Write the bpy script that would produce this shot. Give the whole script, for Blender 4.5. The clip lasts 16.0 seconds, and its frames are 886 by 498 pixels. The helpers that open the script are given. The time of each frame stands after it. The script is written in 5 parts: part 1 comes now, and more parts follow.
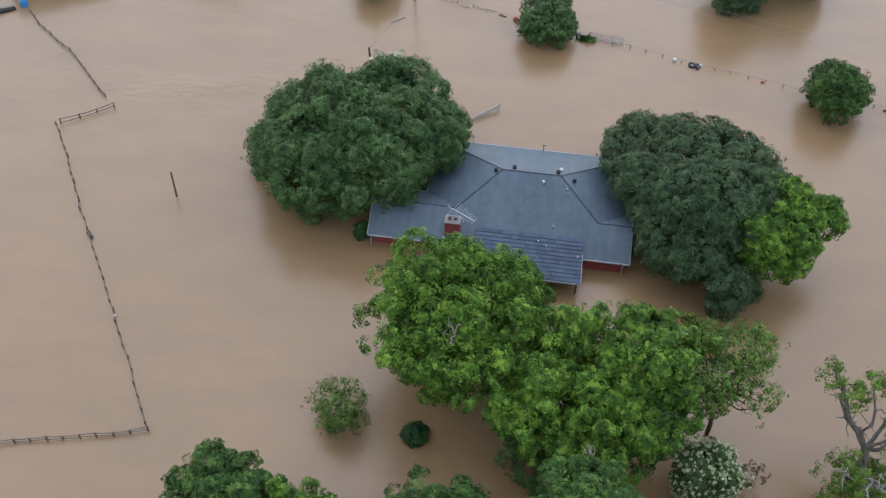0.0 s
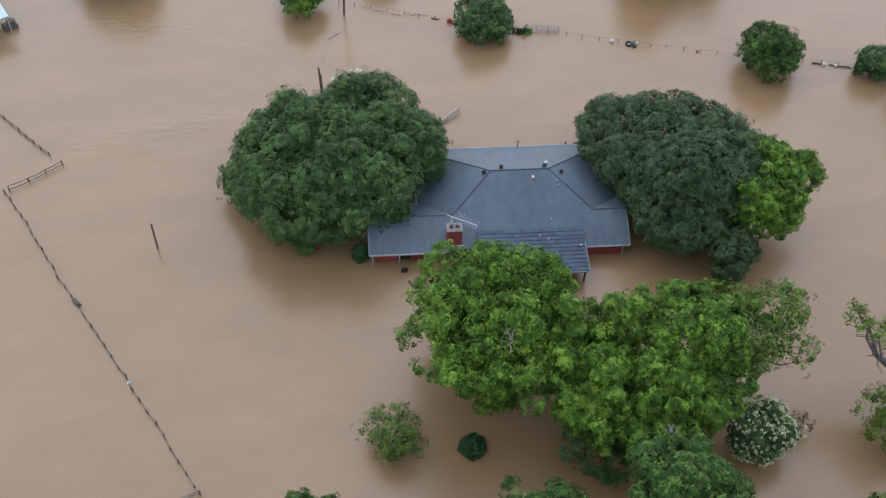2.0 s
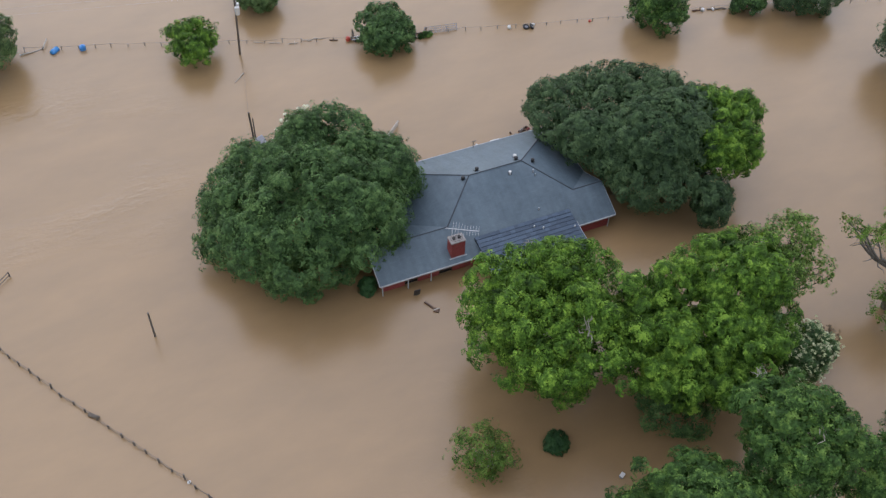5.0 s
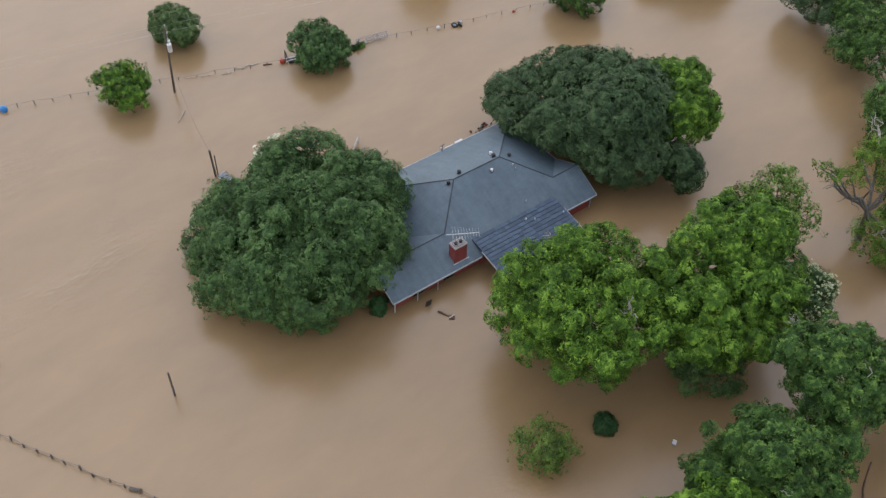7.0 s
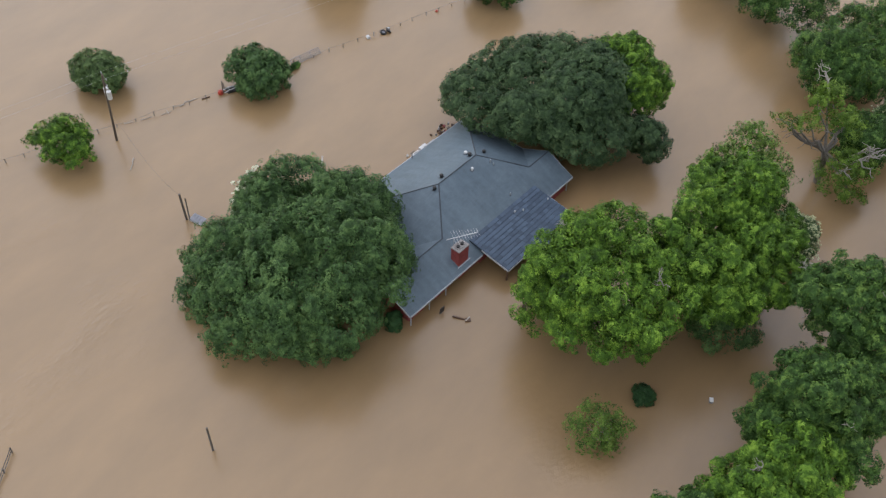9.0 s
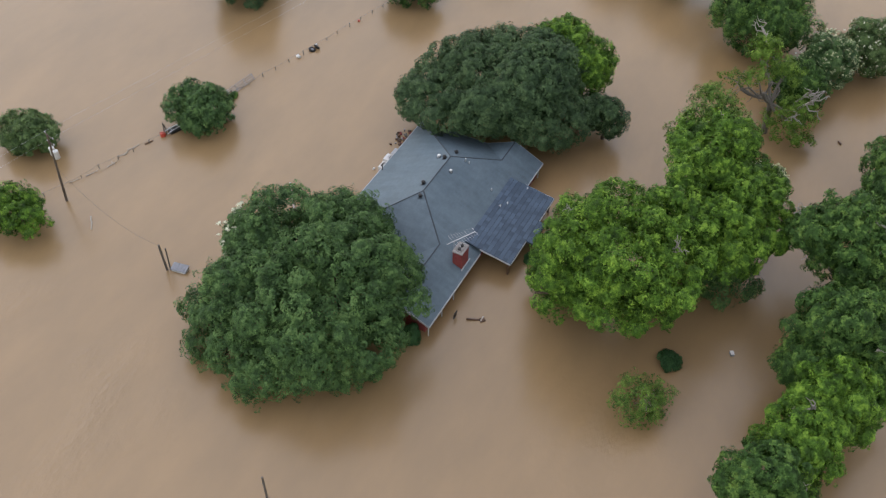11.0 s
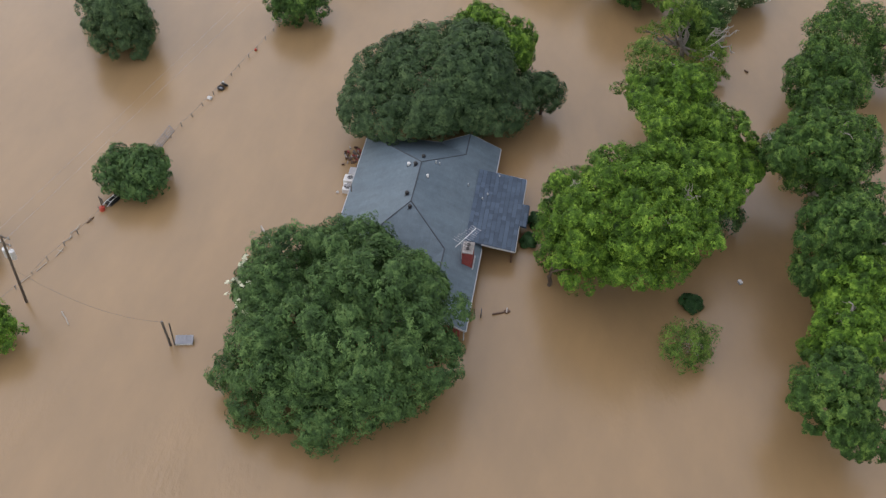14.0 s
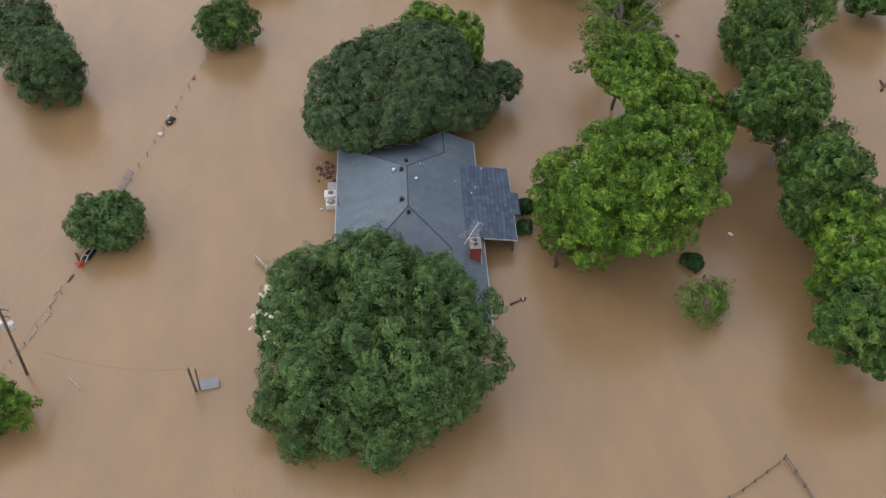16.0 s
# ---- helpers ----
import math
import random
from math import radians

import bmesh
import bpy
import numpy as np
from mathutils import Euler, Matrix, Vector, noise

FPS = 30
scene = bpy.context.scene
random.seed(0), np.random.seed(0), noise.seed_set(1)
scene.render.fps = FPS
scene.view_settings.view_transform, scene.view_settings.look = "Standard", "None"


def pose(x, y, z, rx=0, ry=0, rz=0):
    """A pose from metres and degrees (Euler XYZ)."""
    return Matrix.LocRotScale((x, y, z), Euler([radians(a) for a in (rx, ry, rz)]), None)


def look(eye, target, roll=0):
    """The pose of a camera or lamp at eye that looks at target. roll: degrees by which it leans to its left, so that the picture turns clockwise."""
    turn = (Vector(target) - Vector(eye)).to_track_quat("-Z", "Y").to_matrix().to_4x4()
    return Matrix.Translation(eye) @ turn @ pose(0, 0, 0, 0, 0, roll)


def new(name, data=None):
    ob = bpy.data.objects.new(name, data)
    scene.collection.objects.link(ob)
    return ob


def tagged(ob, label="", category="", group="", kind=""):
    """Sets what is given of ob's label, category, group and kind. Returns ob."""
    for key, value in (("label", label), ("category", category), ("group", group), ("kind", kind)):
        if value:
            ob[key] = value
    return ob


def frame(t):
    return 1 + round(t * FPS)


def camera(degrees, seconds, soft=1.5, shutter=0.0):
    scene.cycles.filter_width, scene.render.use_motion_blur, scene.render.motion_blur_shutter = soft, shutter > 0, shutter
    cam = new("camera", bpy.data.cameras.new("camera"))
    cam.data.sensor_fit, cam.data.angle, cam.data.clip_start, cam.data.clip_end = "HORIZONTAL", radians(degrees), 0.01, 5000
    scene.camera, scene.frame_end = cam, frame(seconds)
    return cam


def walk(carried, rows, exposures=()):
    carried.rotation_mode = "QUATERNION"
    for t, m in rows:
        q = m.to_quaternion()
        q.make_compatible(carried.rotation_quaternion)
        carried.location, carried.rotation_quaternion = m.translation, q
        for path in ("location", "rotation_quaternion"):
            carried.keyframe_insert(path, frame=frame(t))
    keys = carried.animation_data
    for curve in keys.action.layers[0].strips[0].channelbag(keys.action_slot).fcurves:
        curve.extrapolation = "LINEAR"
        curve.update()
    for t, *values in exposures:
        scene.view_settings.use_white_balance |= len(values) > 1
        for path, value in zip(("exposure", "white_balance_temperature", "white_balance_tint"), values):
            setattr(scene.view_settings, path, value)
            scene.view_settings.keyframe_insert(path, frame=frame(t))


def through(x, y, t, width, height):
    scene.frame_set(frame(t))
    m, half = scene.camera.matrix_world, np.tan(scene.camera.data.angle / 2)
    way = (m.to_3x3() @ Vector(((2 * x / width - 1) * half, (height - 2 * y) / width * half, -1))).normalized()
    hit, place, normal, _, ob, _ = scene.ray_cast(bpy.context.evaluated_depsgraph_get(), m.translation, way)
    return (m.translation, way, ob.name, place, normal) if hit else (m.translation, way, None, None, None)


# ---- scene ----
cam = camera(48.28, 16.0, soft=1.3)
PATH = [
    (0, (1.143, 0.188, 56.469), (0.580, 40.208, 11.769), 1.37),
    (0.5, (-1.877, 0.446, 56.517), (0.020, 40.451, 11.840), 1.63),
    (1, (-4.745, 0.802, 56.538), (-0.661, 40.666, 11.882), 1.74),
    (1.5, (-7.508, 1.278, 56.549), (-1.322, 40.905, 11.925), 1.76),
    (2, (-10.026, 1.847, 56.561), (-1.762, 41.147, 11.983), 1.73),
    (2.5, (-12.727, 2.618, 56.583), (-2.377, 41.453, 12.032), 1.67),
    (3, (-15.232, 3.491, 56.615), (-2.832, 41.765, 12.103), 1.61),
    (3.5, (-17.751, 4.527, 56.661), (-3.208, 42.055, 12.162), 1.56),
    (4, (-20.380, 5.784, 56.722), (-3.627, 42.427, 12.263), 1.53),
    (4.5, (-22.721, 7.058, 56.784), (-4.148, 42.839, 12.345), 1.52),
    (5, (-25.126, 8.528, 56.854), (-4.579, 43.232, 12.430), 1.53),
    (5.5, (-27.472, 10.130, 56.923), (-4.998, 43.636, 12.513), 1.54),
    (6, (-29.746, 11.856, 56.988), (-5.403, 44.050, 12.593), 1.56),
    (6.5, (-31.917, 13.682, 57.043), (-5.882, 44.551, 12.667), 1.57),
    (7, (-33.986, 15.611, 57.086), (-6.147, 44.905, 12.737), 1.57),
    (7.5, (-35.915, 17.606, 57.114), (-6.407, 45.228, 12.771), 1.56),
    (8, (-37.828, 19.814, 57.128), (-6.782, 45.806, 12.850), 1.51),
    (8.5, (-39.495, 21.972, 57.125), (-7.046, 46.244, 12.877), 1.45),
    (9, (-41.054, 24.241, 57.106), (-7.323, 46.795, 12.907), 1.36),
    (9.5, (-42.522, 26.677, 57.074), (-7.502, 47.251, 12.912), 1.24),
    (10, (-43.787, 29.090, 57.032), (-7.659, 47.764, 12.917), 1.11),
    (10.5, (-44.901, 31.559, 56.984), (-7.780, 48.292, 12.916), 0.97),
    (11, (-45.869, 34.079, 56.935), (-7.870, 48.834, 12.907), 0.81),
    (11.5, (-46.646, 36.487, 56.891), (-7.853, 49.212, 12.923), 0.67),
    (12, (-47.368, 39.209, 56.850), (-7.990, 50.020, 12.890), 0.53),
    (12.5, (-47.895, 41.700, 56.823), (-8.013, 50.563, 12.881), 0.42),
    (13, (-48.333, 44.381, 56.807), (-8.057, 51.194, 12.859), 0.32),
    (13.5, (-48.669, 47.309, 56.806), (-8.072, 51.654, 12.840), 0.25),
    (14, (-48.860, 50.119, 56.816), (-8.108, 52.296, 12.833), 0.21),
    (14.5, (-48.926, 52.997, 56.832), (-8.132, 52.869, 12.833), 0.20),
    (15, (-48.855, 55.873, 56.843), (-8.131, 53.597, 12.838), 0.19),
    (15.5, (-48.630, 58.813, 56.832), (-8.089, 54.326, 12.829), 0.16),
    (16, (-48.278, 61.449, 56.786), (-7.985, 54.858, 12.820), 0.09),
]
walk(cam, [(t, look(eye, target, roll)) for t, eye, target, roll in PATH],
     exposures=[(0.0, 1.03, 6700.0, 15.5), (4.0, 1.01, 6980.0, 16.7), (9.0, 0.99, 7330.0, 15.0), (12.5, 0.985, 7530.0, 15.5), (16.0, 0.97, 7800.0, 19.5)])

# ---- world, sun ----
SUN_EL, SUN_AZ = 62.0, 2.0      # degrees up; degrees clockwise from +y
sky_world = bpy.data.worlds.new("overcast_sky")
sky_world.use_nodes = True
scene.world = sky_world
wn, wl = sky_world.node_tree.nodes, sky_world.node_tree.links
wn.clear()
sky = wn.new("ShaderNodeTexSky")
sky.sky_type = "NISHITA"
sky.sun_disc = False
sky.sun_elevation, sky.sun_rotation = radians(SUN_EL), radians(SUN_AZ)
sky.dust_density, sky.air_density, sky.altitude = 0.25, 1.4, 50.0
veil = wn.new("ShaderNodeHueSaturation")          # a cloud deck takes most of the blue away
veil.inputs["Saturation"].default_value = 0.60
veil.inputs["Value"].default_value = 1.0
deck = wn.new("ShaderNodeBackground")
deck.inputs["Strength"].default_value = 0.15
wout = wn.new("ShaderNodeOutputWorld")
wl.new(sky.outputs[0], veil.inputs["Color"])
wl.new(veil.outputs[0], deck.inputs["Color"])
wl.new(deck.outputs[0], wout.inputs["Surface"])

sun_data = bpy.data.lights.new("sun", "SUN")
sun_data.energy, sun_data.angle, sun_data.color = 0.5, radians(140), (1.0, 0.97, 0.95)
sun = new("sun", sun_data)
_az, _el = radians(SUN_AZ), radians(SUN_EL)
sun.matrix_world = look((math.sin(_az) * math.cos(_el) * 200, 50 + math.cos(_az) * math.cos(_el) * 200, math.sin(_el) * 200), (0, 50, 0))


# ---- materials ----
def material(name):
    m = bpy.data.materials.new(name)
    m.use_nodes = True
    nt = m.node_tree
    return m, nt, nt.nodes["Principled BSDF"]


def node(nt, kind, **values):
    n = nt.nodes.new(kind)
    for k, v in values.items():
        n.inputs[k.replace("_", " ")].default_value = v
    return n


def ramp(nt, fac, stops):
    r = nt.nodes.new("ShaderNodeValToRGB")
    while len(r.color_ramp.elements) < len(stops):
        r.color_ramp.elements.new(0.5)
    for e, (p, c) in zip(r.color_ramp.elements, stops):
        e.position, e.color = p, (*c, 1)
    nt.links.new(fac, r.inputs["Fac"])
    return r.outputs["Color"]


def coords(nt, kind="Object"):
    return nt.nodes.new("ShaderNodeTexCoord").outputs[kind]


def noise_tex(nt, vec, scale, detail=4.0, rough=0.55, out="Fac"):
    n = node(nt, "ShaderNodeTexNoise", Scale=scale, Detail=detail, Roughness=rough)
    nt.links.new(vec, n.inputs["Vector"])
    return n.outputs[out]


def bump(nt, bsdf, height, strength, distance):
    b = node(nt, "ShaderNodeBump", Strength=strength, Distance=distance)
    nt.links.new(height, b.inputs["Height"])
    nt.links.new(b.outputs["Normal"], bsdf.inputs["Normal"])
    return b


def scaled(nt, vec, sx, sy, sz, turn=0.0):
    m = nt.nodes.new("ShaderNodeMapping")
    m.inputs["Scale"].default_value = (sx, sy, sz)
    m.inputs["Rotation"].default_value = (0, 0, turn)
    nt.links.new(vec, m.inputs["Vector"])
    return m.outputs["Vector"]


def mult(nt, a, b):
    m = nt.nodes.new("ShaderNodeMath")
    m.operation = "MULTIPLY"
    for s, v in zip(m.inputs, (a, b)):
        if isinstance(v, (int, float)):
            s.default_value = v
        else:
            nt.links.new(v, s)
    return m.outputs[0]


def mixed(nt, fac, a, b, how="MIX"):
    m = nt.nodes.new("ShaderNodeMix")
    m.data_type, m.blend_type = "RGBA", how
    for s, v in zip((m.inputs["Factor"], m.inputs["A"], m.inputs["B"]), (fac, a, b)):
        if isinstance(v, (int, float)):
            s.default_value = v
        elif isinstance(v, tuple):
            s.default_value = (*v, 1)
        else:
            nt.links.new(v, s)
    return m.outputs["Result"]


def water_material():
    m, nt, b = material("muddy_floodwater")
    xyz = coords(nt)
    silt = noise_tex(nt, xyz, 0.02, 4, 0.55)
    fine = noise_tex(nt, scaled(nt, xyz, 1, 2.2, 1, 0.6), 0.11, 5, 0.6)
    col = ramp(nt, silt, [(0.3, (0.236, 0.151, 0.074)), (0.7, (0.266, 0.174, 0.088))])
    col2 = ramp(nt, fine, [(0.3, (0.90, 0.91, 0.93)), (0.7, (1.07, 1.06, 1.05))])
    nt.links.new(mixed(nt, 1.0, col, col2, "MULTIPLY"), b.inputs["Base Color"])
    b.inputs["Roughness"].default_value = 0.26
    b.inputs["IOR"].default_value = 1.63
    # ripples in drifting patches, smooth in between
    where = ramp(nt, noise_tex(nt, scaled(nt, xyz, 1, 1.6, 1, 0.4), 0.055, 3, 0.5), [(0.50, (0.03,) * 3), (0.60, (1,) * 3)])
    # the wind reaches the open field and the front yard, not the lee of the trees
    def reach(x, y, inner, outer, least):
        far = nt.nodes.new("ShaderNodeVectorMath")
        far.operation = "DISTANCE"
        nt.links.new(xyz, far.inputs[0])
        far.inputs[1].default_value = (x, y, 0.0)
        return ramp(nt, mult(nt, far.outputs["Value"], 0.02), [(inner / 50, (1,) * 3), (outer / 50, (least,) * 3)])
    field = mult(nt, where, reach(-24.5, 73.5, 8.0, 17.0, 0.03))
    yard_where = ramp(nt, noise_tex(nt, xyz, 0.16, 3, 0.5), [(0.44, (0.05,) * 3), (0.60, (1,) * 3)])
    front = mult(nt, yard_where, reach(-8.0, 36.5, 2.0, 8.5, 0.0))
    porch_side = mult(nt, yard_where, reach(13.0, 42.0, 1.5, 6.0, 0.0))
    small = mult(nt, noise_tex(nt, scaled(nt, xyz, 1.0, 2.2, 1, 0.3), 0.85, 3, 0.55), field)
    fine_ripple = noise_tex(nt, scaled(nt, xyz, 1.0, 1.9, 1, 1.1), 1.9, 3, 0.55)
    small = mixed(nt, 1.0, small, mult(nt, mult(nt, fine_ripple, front), 0.32), "ADD")
    small = mixed(nt, 1.0, small, mult(nt, mult(nt, fine_ripple, porch_side), 0.36), "ADD")
    swell = noise_tex(nt, scaled(nt, xyz, 1.0, 1.8, 1, 0.5), 0.16, 2, 0.5)
    add = nt.nodes.new("ShaderNodeMath")
    add.operation = "ADD"
    nt.links.new(mult(nt, small, 1.85), add.inputs[0])
    nt.links.new(mult(nt, swell, 0.25), add.inputs[1])
    bump(nt, b, add.outputs[0], 0.8, 0.10)
    return m


def leaf_material(name, dark, mid, light, rough=0.6, through=0.10, patch=0.6, each=0.11):
    m, nt, b = material(name)
    xyz = coords(nt)
    one = nt.nodes.new("ShaderNodeNewGeometry").outputs["Random Per Island"]
    # random leaf tone; its clump-sized patches also imitate clump highlights and dark gaps
    big = mixed(nt, 0.46, noise_tex(nt, xyz, patch * 0.6, 2, 0.5), ramp(nt, noise_tex(nt, xyz, patch * 2.9, 3, 0.6), [(0.38, (0,) * 3), (0.62, (1,) * 3)]))
    blend = nt.nodes.new("ShaderNodeMath")
    blend.operation = "MULTIPLY_ADD"
    nt.links.new(one, blend.inputs[0])
    blend.inputs[1].default_value = each
    nt.links.new(mult(nt, big, 0.98), blend.inputs[2])
    col = ramp(nt, blend.outputs[0], [(0.2, dark), (0.6, mid), (1.0, light)])
    nt.links.new(col, b.inputs["Base Color"])
    b.inputs["Roughness"].default_value = rough
    b.inputs["Specular IOR Level"].default_value = 0.16
    tr = nt.nodes.new("ShaderNodeBsdfTranslucent")
    nt.links.new(mixed(nt, 1.0, col, (1.25, 1.2, 0.6), "MULTIPLY"), tr.inputs["Color"])
    mx = nt.nodes.new("ShaderNodeMixShader")
    mx.inputs["Fac"].default_value = through
    nt.links.new(b.outputs[0], mx.inputs[1])
    nt.links.new(tr.outputs[0], mx.inputs[2])
    nt.links.new(mx.outputs[0], nt.nodes["Material Output"].inputs["Surface"])
    return m


def mottled(name, a, b_, rough=0.8, scale=3.0, metal=0.0, relief=0.3, depth=0.01, stretch=(1, 1, 1)):
    m, nt, b = material(name)
    xyz = scaled(nt, coords(nt), *stretch)
    n1, n2 = noise_tex(nt, xyz, scale, 5, 0.6), noise_tex(nt, xyz, scale * 9, 3, 0.6)
    col = mixed(nt, 0.35, ramp(nt, n1, [(0.3, a), (0.7, b_)]), ramp(nt, n2, [(0.3, a), (0.7, b_)]))
    nt.links.new(col, b.inputs["Base Color"])
    b.inputs["Roughness"].default_value, b.inputs["Metallic"].default_value = rough, metal
    bump(nt, b, n2, relief, depth)
    return m


def shingle_material(name, a, b_, rows=0.14, tabs=0.3):
    m, nt, b = material(name)
    xyz = coords(nt)
    large = noise_tex(nt, xyz, 0.35, 4, 0.6)
    streak = noise_tex(nt, scaled(nt, xyz, 2.6, 0.35, 0.5), 1.0, 4, 0.6)
    brick = node(nt, "ShaderNodeTexBrick", Scale=1.0, Mortar_Size=0.006, Bias=0.0)
    brick.inputs["Brick Width"].default_value, brick.inputs["Row Height"].default_value = tabs, rows
    brick.inputs["Color1"].default_value, brick.inputs["Color2"].default_value = (0.82,) * 3 + (1,), (1.1,) * 3 + (1,)
    brick.inputs["Mortar"].default_value = (0.62,) * 3 + (1,)
    nt.links.new(xyz, brick.inputs["Vector"])
    grit = noise_tex(nt, xyz, 26, 3, 0.7)
    col = ramp(nt, large, [(0.3, a), (0.7, b_)])
    col = mixed(nt, 0.55, col, ramp(nt, streak, [(0.35, (0.78,) * 3), (0.7, (1.14,) * 3)]), "MULTIPLY")
    col = mixed(nt, 0.45, col, brick.outputs["Color"], "MULTIPLY")
    col = mixed(nt, 0.4, col, ramp(nt, grit, [(0.3, (0.75,) * 3), (0.7, (1.2,) * 3)]), "MULTIPLY")
    nt.links.new(col, b.inputs["Base Color"])
    b.inputs["Roughness"].default_value = 0.62
    bump(nt, b, mult(nt, grit, brick.outputs["Fac"]), 0.4, 0.01)
    return m


def piece_material(name, a, b_, rough=0.6):
    """Pieces that differ a little from one another."""
    m, nt, b = material(name)
    one = nt.nodes.new("ShaderNodeObjectInfo").outputs["Random"]
    grit = noise_tex(nt, coords(nt), 22, 4, 0.65)
    col = mixed(nt, 0.5, ramp(nt, one, [(0.0, a), (1.0, b_)]), ramp(nt, grit, [(0.3, (0.7,) * 3), (0.7, (1.2,) * 3)]), "MULTIPLY")
    nt.links.new(col, b.inputs["Base Color"])
    b.inputs["Roughness"].default_value = rough
    bump(nt, b, grit, 0.4, 0.008)
    return m


def brick_material():
    m, nt, b = material("dark_red_brick")
    geo = nt.nodes.new("ShaderNodeTexCoord").outputs["Object"]
    sep = nt.nodes.new("ShaderNodeSeparateXYZ")
    nt.links.new(geo, sep.inputs[0])
    add = nt.nodes.new("ShaderNodeMath")
    nt.links.new(sep.outputs["X"], add.inputs[0])
    nt.links.new(sep.outputs["Y"], add.inputs[1])
    com = nt.nodes.new("ShaderNodeCombineXYZ")
    nt.links.new(add.outputs[0], com.inputs["X"])
    nt.links.new(sep.outputs["Z"], com.inputs["Y"])
    brick = node(nt, "ShaderNodeTexBrick", Scale=1.0, Mortar_Size=0.008)
    brick.inputs["Brick Width"].default_value, brick.inputs["Row Height"].default_value = 0.21, 0.075
    brick.inputs["Color1"].default_value, brick.inputs["Color2"].default_value = (0.20, 0.027, 0.026, 1), (0.26, 0.042, 0.038, 1)
    brick.inputs["Mortar"].default_value = (0.20, 0.06, 0.055, 1)
    nt.links.new(com.outputs[0], brick.inputs["Vector"])
    wear = noise_tex(nt, geo, 2.0, 5, 0.6)
    nt.links.new(mixed(nt, 0.5, brick.outputs["Color"], ramp(nt, wear, [(0.3, (0.75,) * 3), (0.75, (1.2,) * 3)]), "MULTIPLY"), b.inputs["Base Color"])
    b.inputs["Roughness"].default_value = 0.85
    bump(nt, b, brick.outputs["Fac"], -0.5, 0.01)
    return m


WATER = water_material()
OAK = leaf_material("live_oak_leaves", (0.012, 0.034, 0.011), (0.057, 0.122, 0.038), (0.158, 0.267, 0.088))
OAK_DARK = leaf_material("dark_oak_leaves", (0.014, 0.034, 0.015), (0.051, 0.098, 0.040), (0.123, 0.190, 0.084))
BRIGHT = leaf_material("bright_green_leaves", (0.009, 0.029, 0.005), (0.071, 0.163, 0.019), (0.285, 0.470, 0.066), through=0.12)
MIDGREEN = leaf_material("mid_green_leaves", (0.008, 0.025, 0.005), (0.047, 0.113, 0.025), (0.205, 0.335, 0.074), through=0.12)
GREYGREEN = leaf_material("grey_green_leaves", (0.022, 0.047, 0.015), (0.076, 0.133, 0.043), (0.192, 0.269, 0.106))
SOFTGREEN = leaf_material("soft_green_leaves", (0.016, 0.041, 0.008), (0.086, 0.163, 0.029), (0.240, 0.355, 0.082), through=0.12)
OLIVE = leaf_material("yellow_green_leaves", (0.024, 0.056, 0.008), (0.090, 0.172, 0.023), (0.240, 0.355, 0.067), through=0.12)
HEDGE = leaf_material("clipped_hedge_leaves", (0.014, 0.045, 0.016), (0.028, 0.08, 0.026), (0.05, 0.12, 0.042))
MAGNOLIA = leaf_material("glossy_magnolia_leaves", (0.026, 0.062, 0.022), (0.064, 0.13, 0.042), (0.13, 0.215, 0.075), rough=0.3)
BLOSSOM = leaf_material("white_blossom", (0.45, 0.47, 0.33), (0.60, 0.61, 0.47), (0.74, 0.74, 0.62))
CREAM = leaf_material("cream_blossom", (0.26, 0.31, 0.15), (0.42, 0.45, 0.27), (0.60, 0.61, 0.44))
BROWNLEAF = leaf_material("brown_dead_leaves", (0.07, 0.05, 0.03), (0.12, 0.085, 0.05), (0.18, 0.14, 0.08))
BARK = mottled("brown_bark", (0.05, 0.036, 0.026), (0.13, 0.1, 0.075), 0.9, 3.0, relief=0.8, depth=0.03, stretch=(1, 1, 0.25))
GREYBARK = mottled("grey_bark", (0.085, 0.075, 0.062), (0.20, 0.18, 0.155), 0.9, 2.5, relief=0.6, depth=0.025, stretch=(1, 1, 0.3))
PALEBARK = mottled("pale_weathered_bark", (0.17, 0.155, 0.13), (0.36, 0.335, 0.30), 0.85, 2.0, relief=0.5, depth=0.02, stretch=(1, 1, 0.3))
SHINGLE = shingle_material("slate_grey_shingle", (0.072, 0.110, 0.138), (0.106, 0.152, 0.184))
PORCH = piece_material("blue_grey_porch_shingle", (0.024, 0.047, 0.078), (0.052, 0.089, 0.136))
# dark porch base; its strips between the rows stand in for course shadows
PORCHBASE = mottled("porch_base_and_course_shade", (0.018, 0.030, 0.046), (0.032, 0.048, 0.070), 0.8)
CAP = mottled("dark_ridge_cap", (0.022, 0.030, 0.040), (0.046, 0.060, 0.076), 0.7, 1.2)
BRICK = brick_material()
TRIM = mottled("weathered_white_trim", (0.24, 0.26, 0.28), (0.40, 0.41, 0.42), 0.6)
WHITE = mottled("white_paint", (0.48, 0.49, 0.49), (0.64, 0.64, 0.63), 0.5)
SIDING = mottled("pale_siding", (0.42, 0.45, 0.46), (0.55, 0.58, 0.58), 0.6)
MORTAR = mottled("crumbled_mortar", (0.14, 0.13, 0.125), (0.38, 0.36, 0.345), 0.9, 6)
DARK = mottled("dark_shade_metal", (0.012, 0.012, 0.013), (0.03, 0.03, 0.032), 0.5)
BLACK = mottled("black_rubber", (0.005, 0.005, 0.006), (0.012, 0.012, 0.013), 0.45, relief=0.1)
STEEL = mottled("galvanised_steel", (0.38, 0.40, 0.42), (0.55, 0.57, 0.58), 0.45, 5, metal=0.4)
ALU = mottled("dull_aluminium", (0.5, 0.52, 0.53), (0.66, 0.67, 0.68), 0.4, 5, metal=0.5)
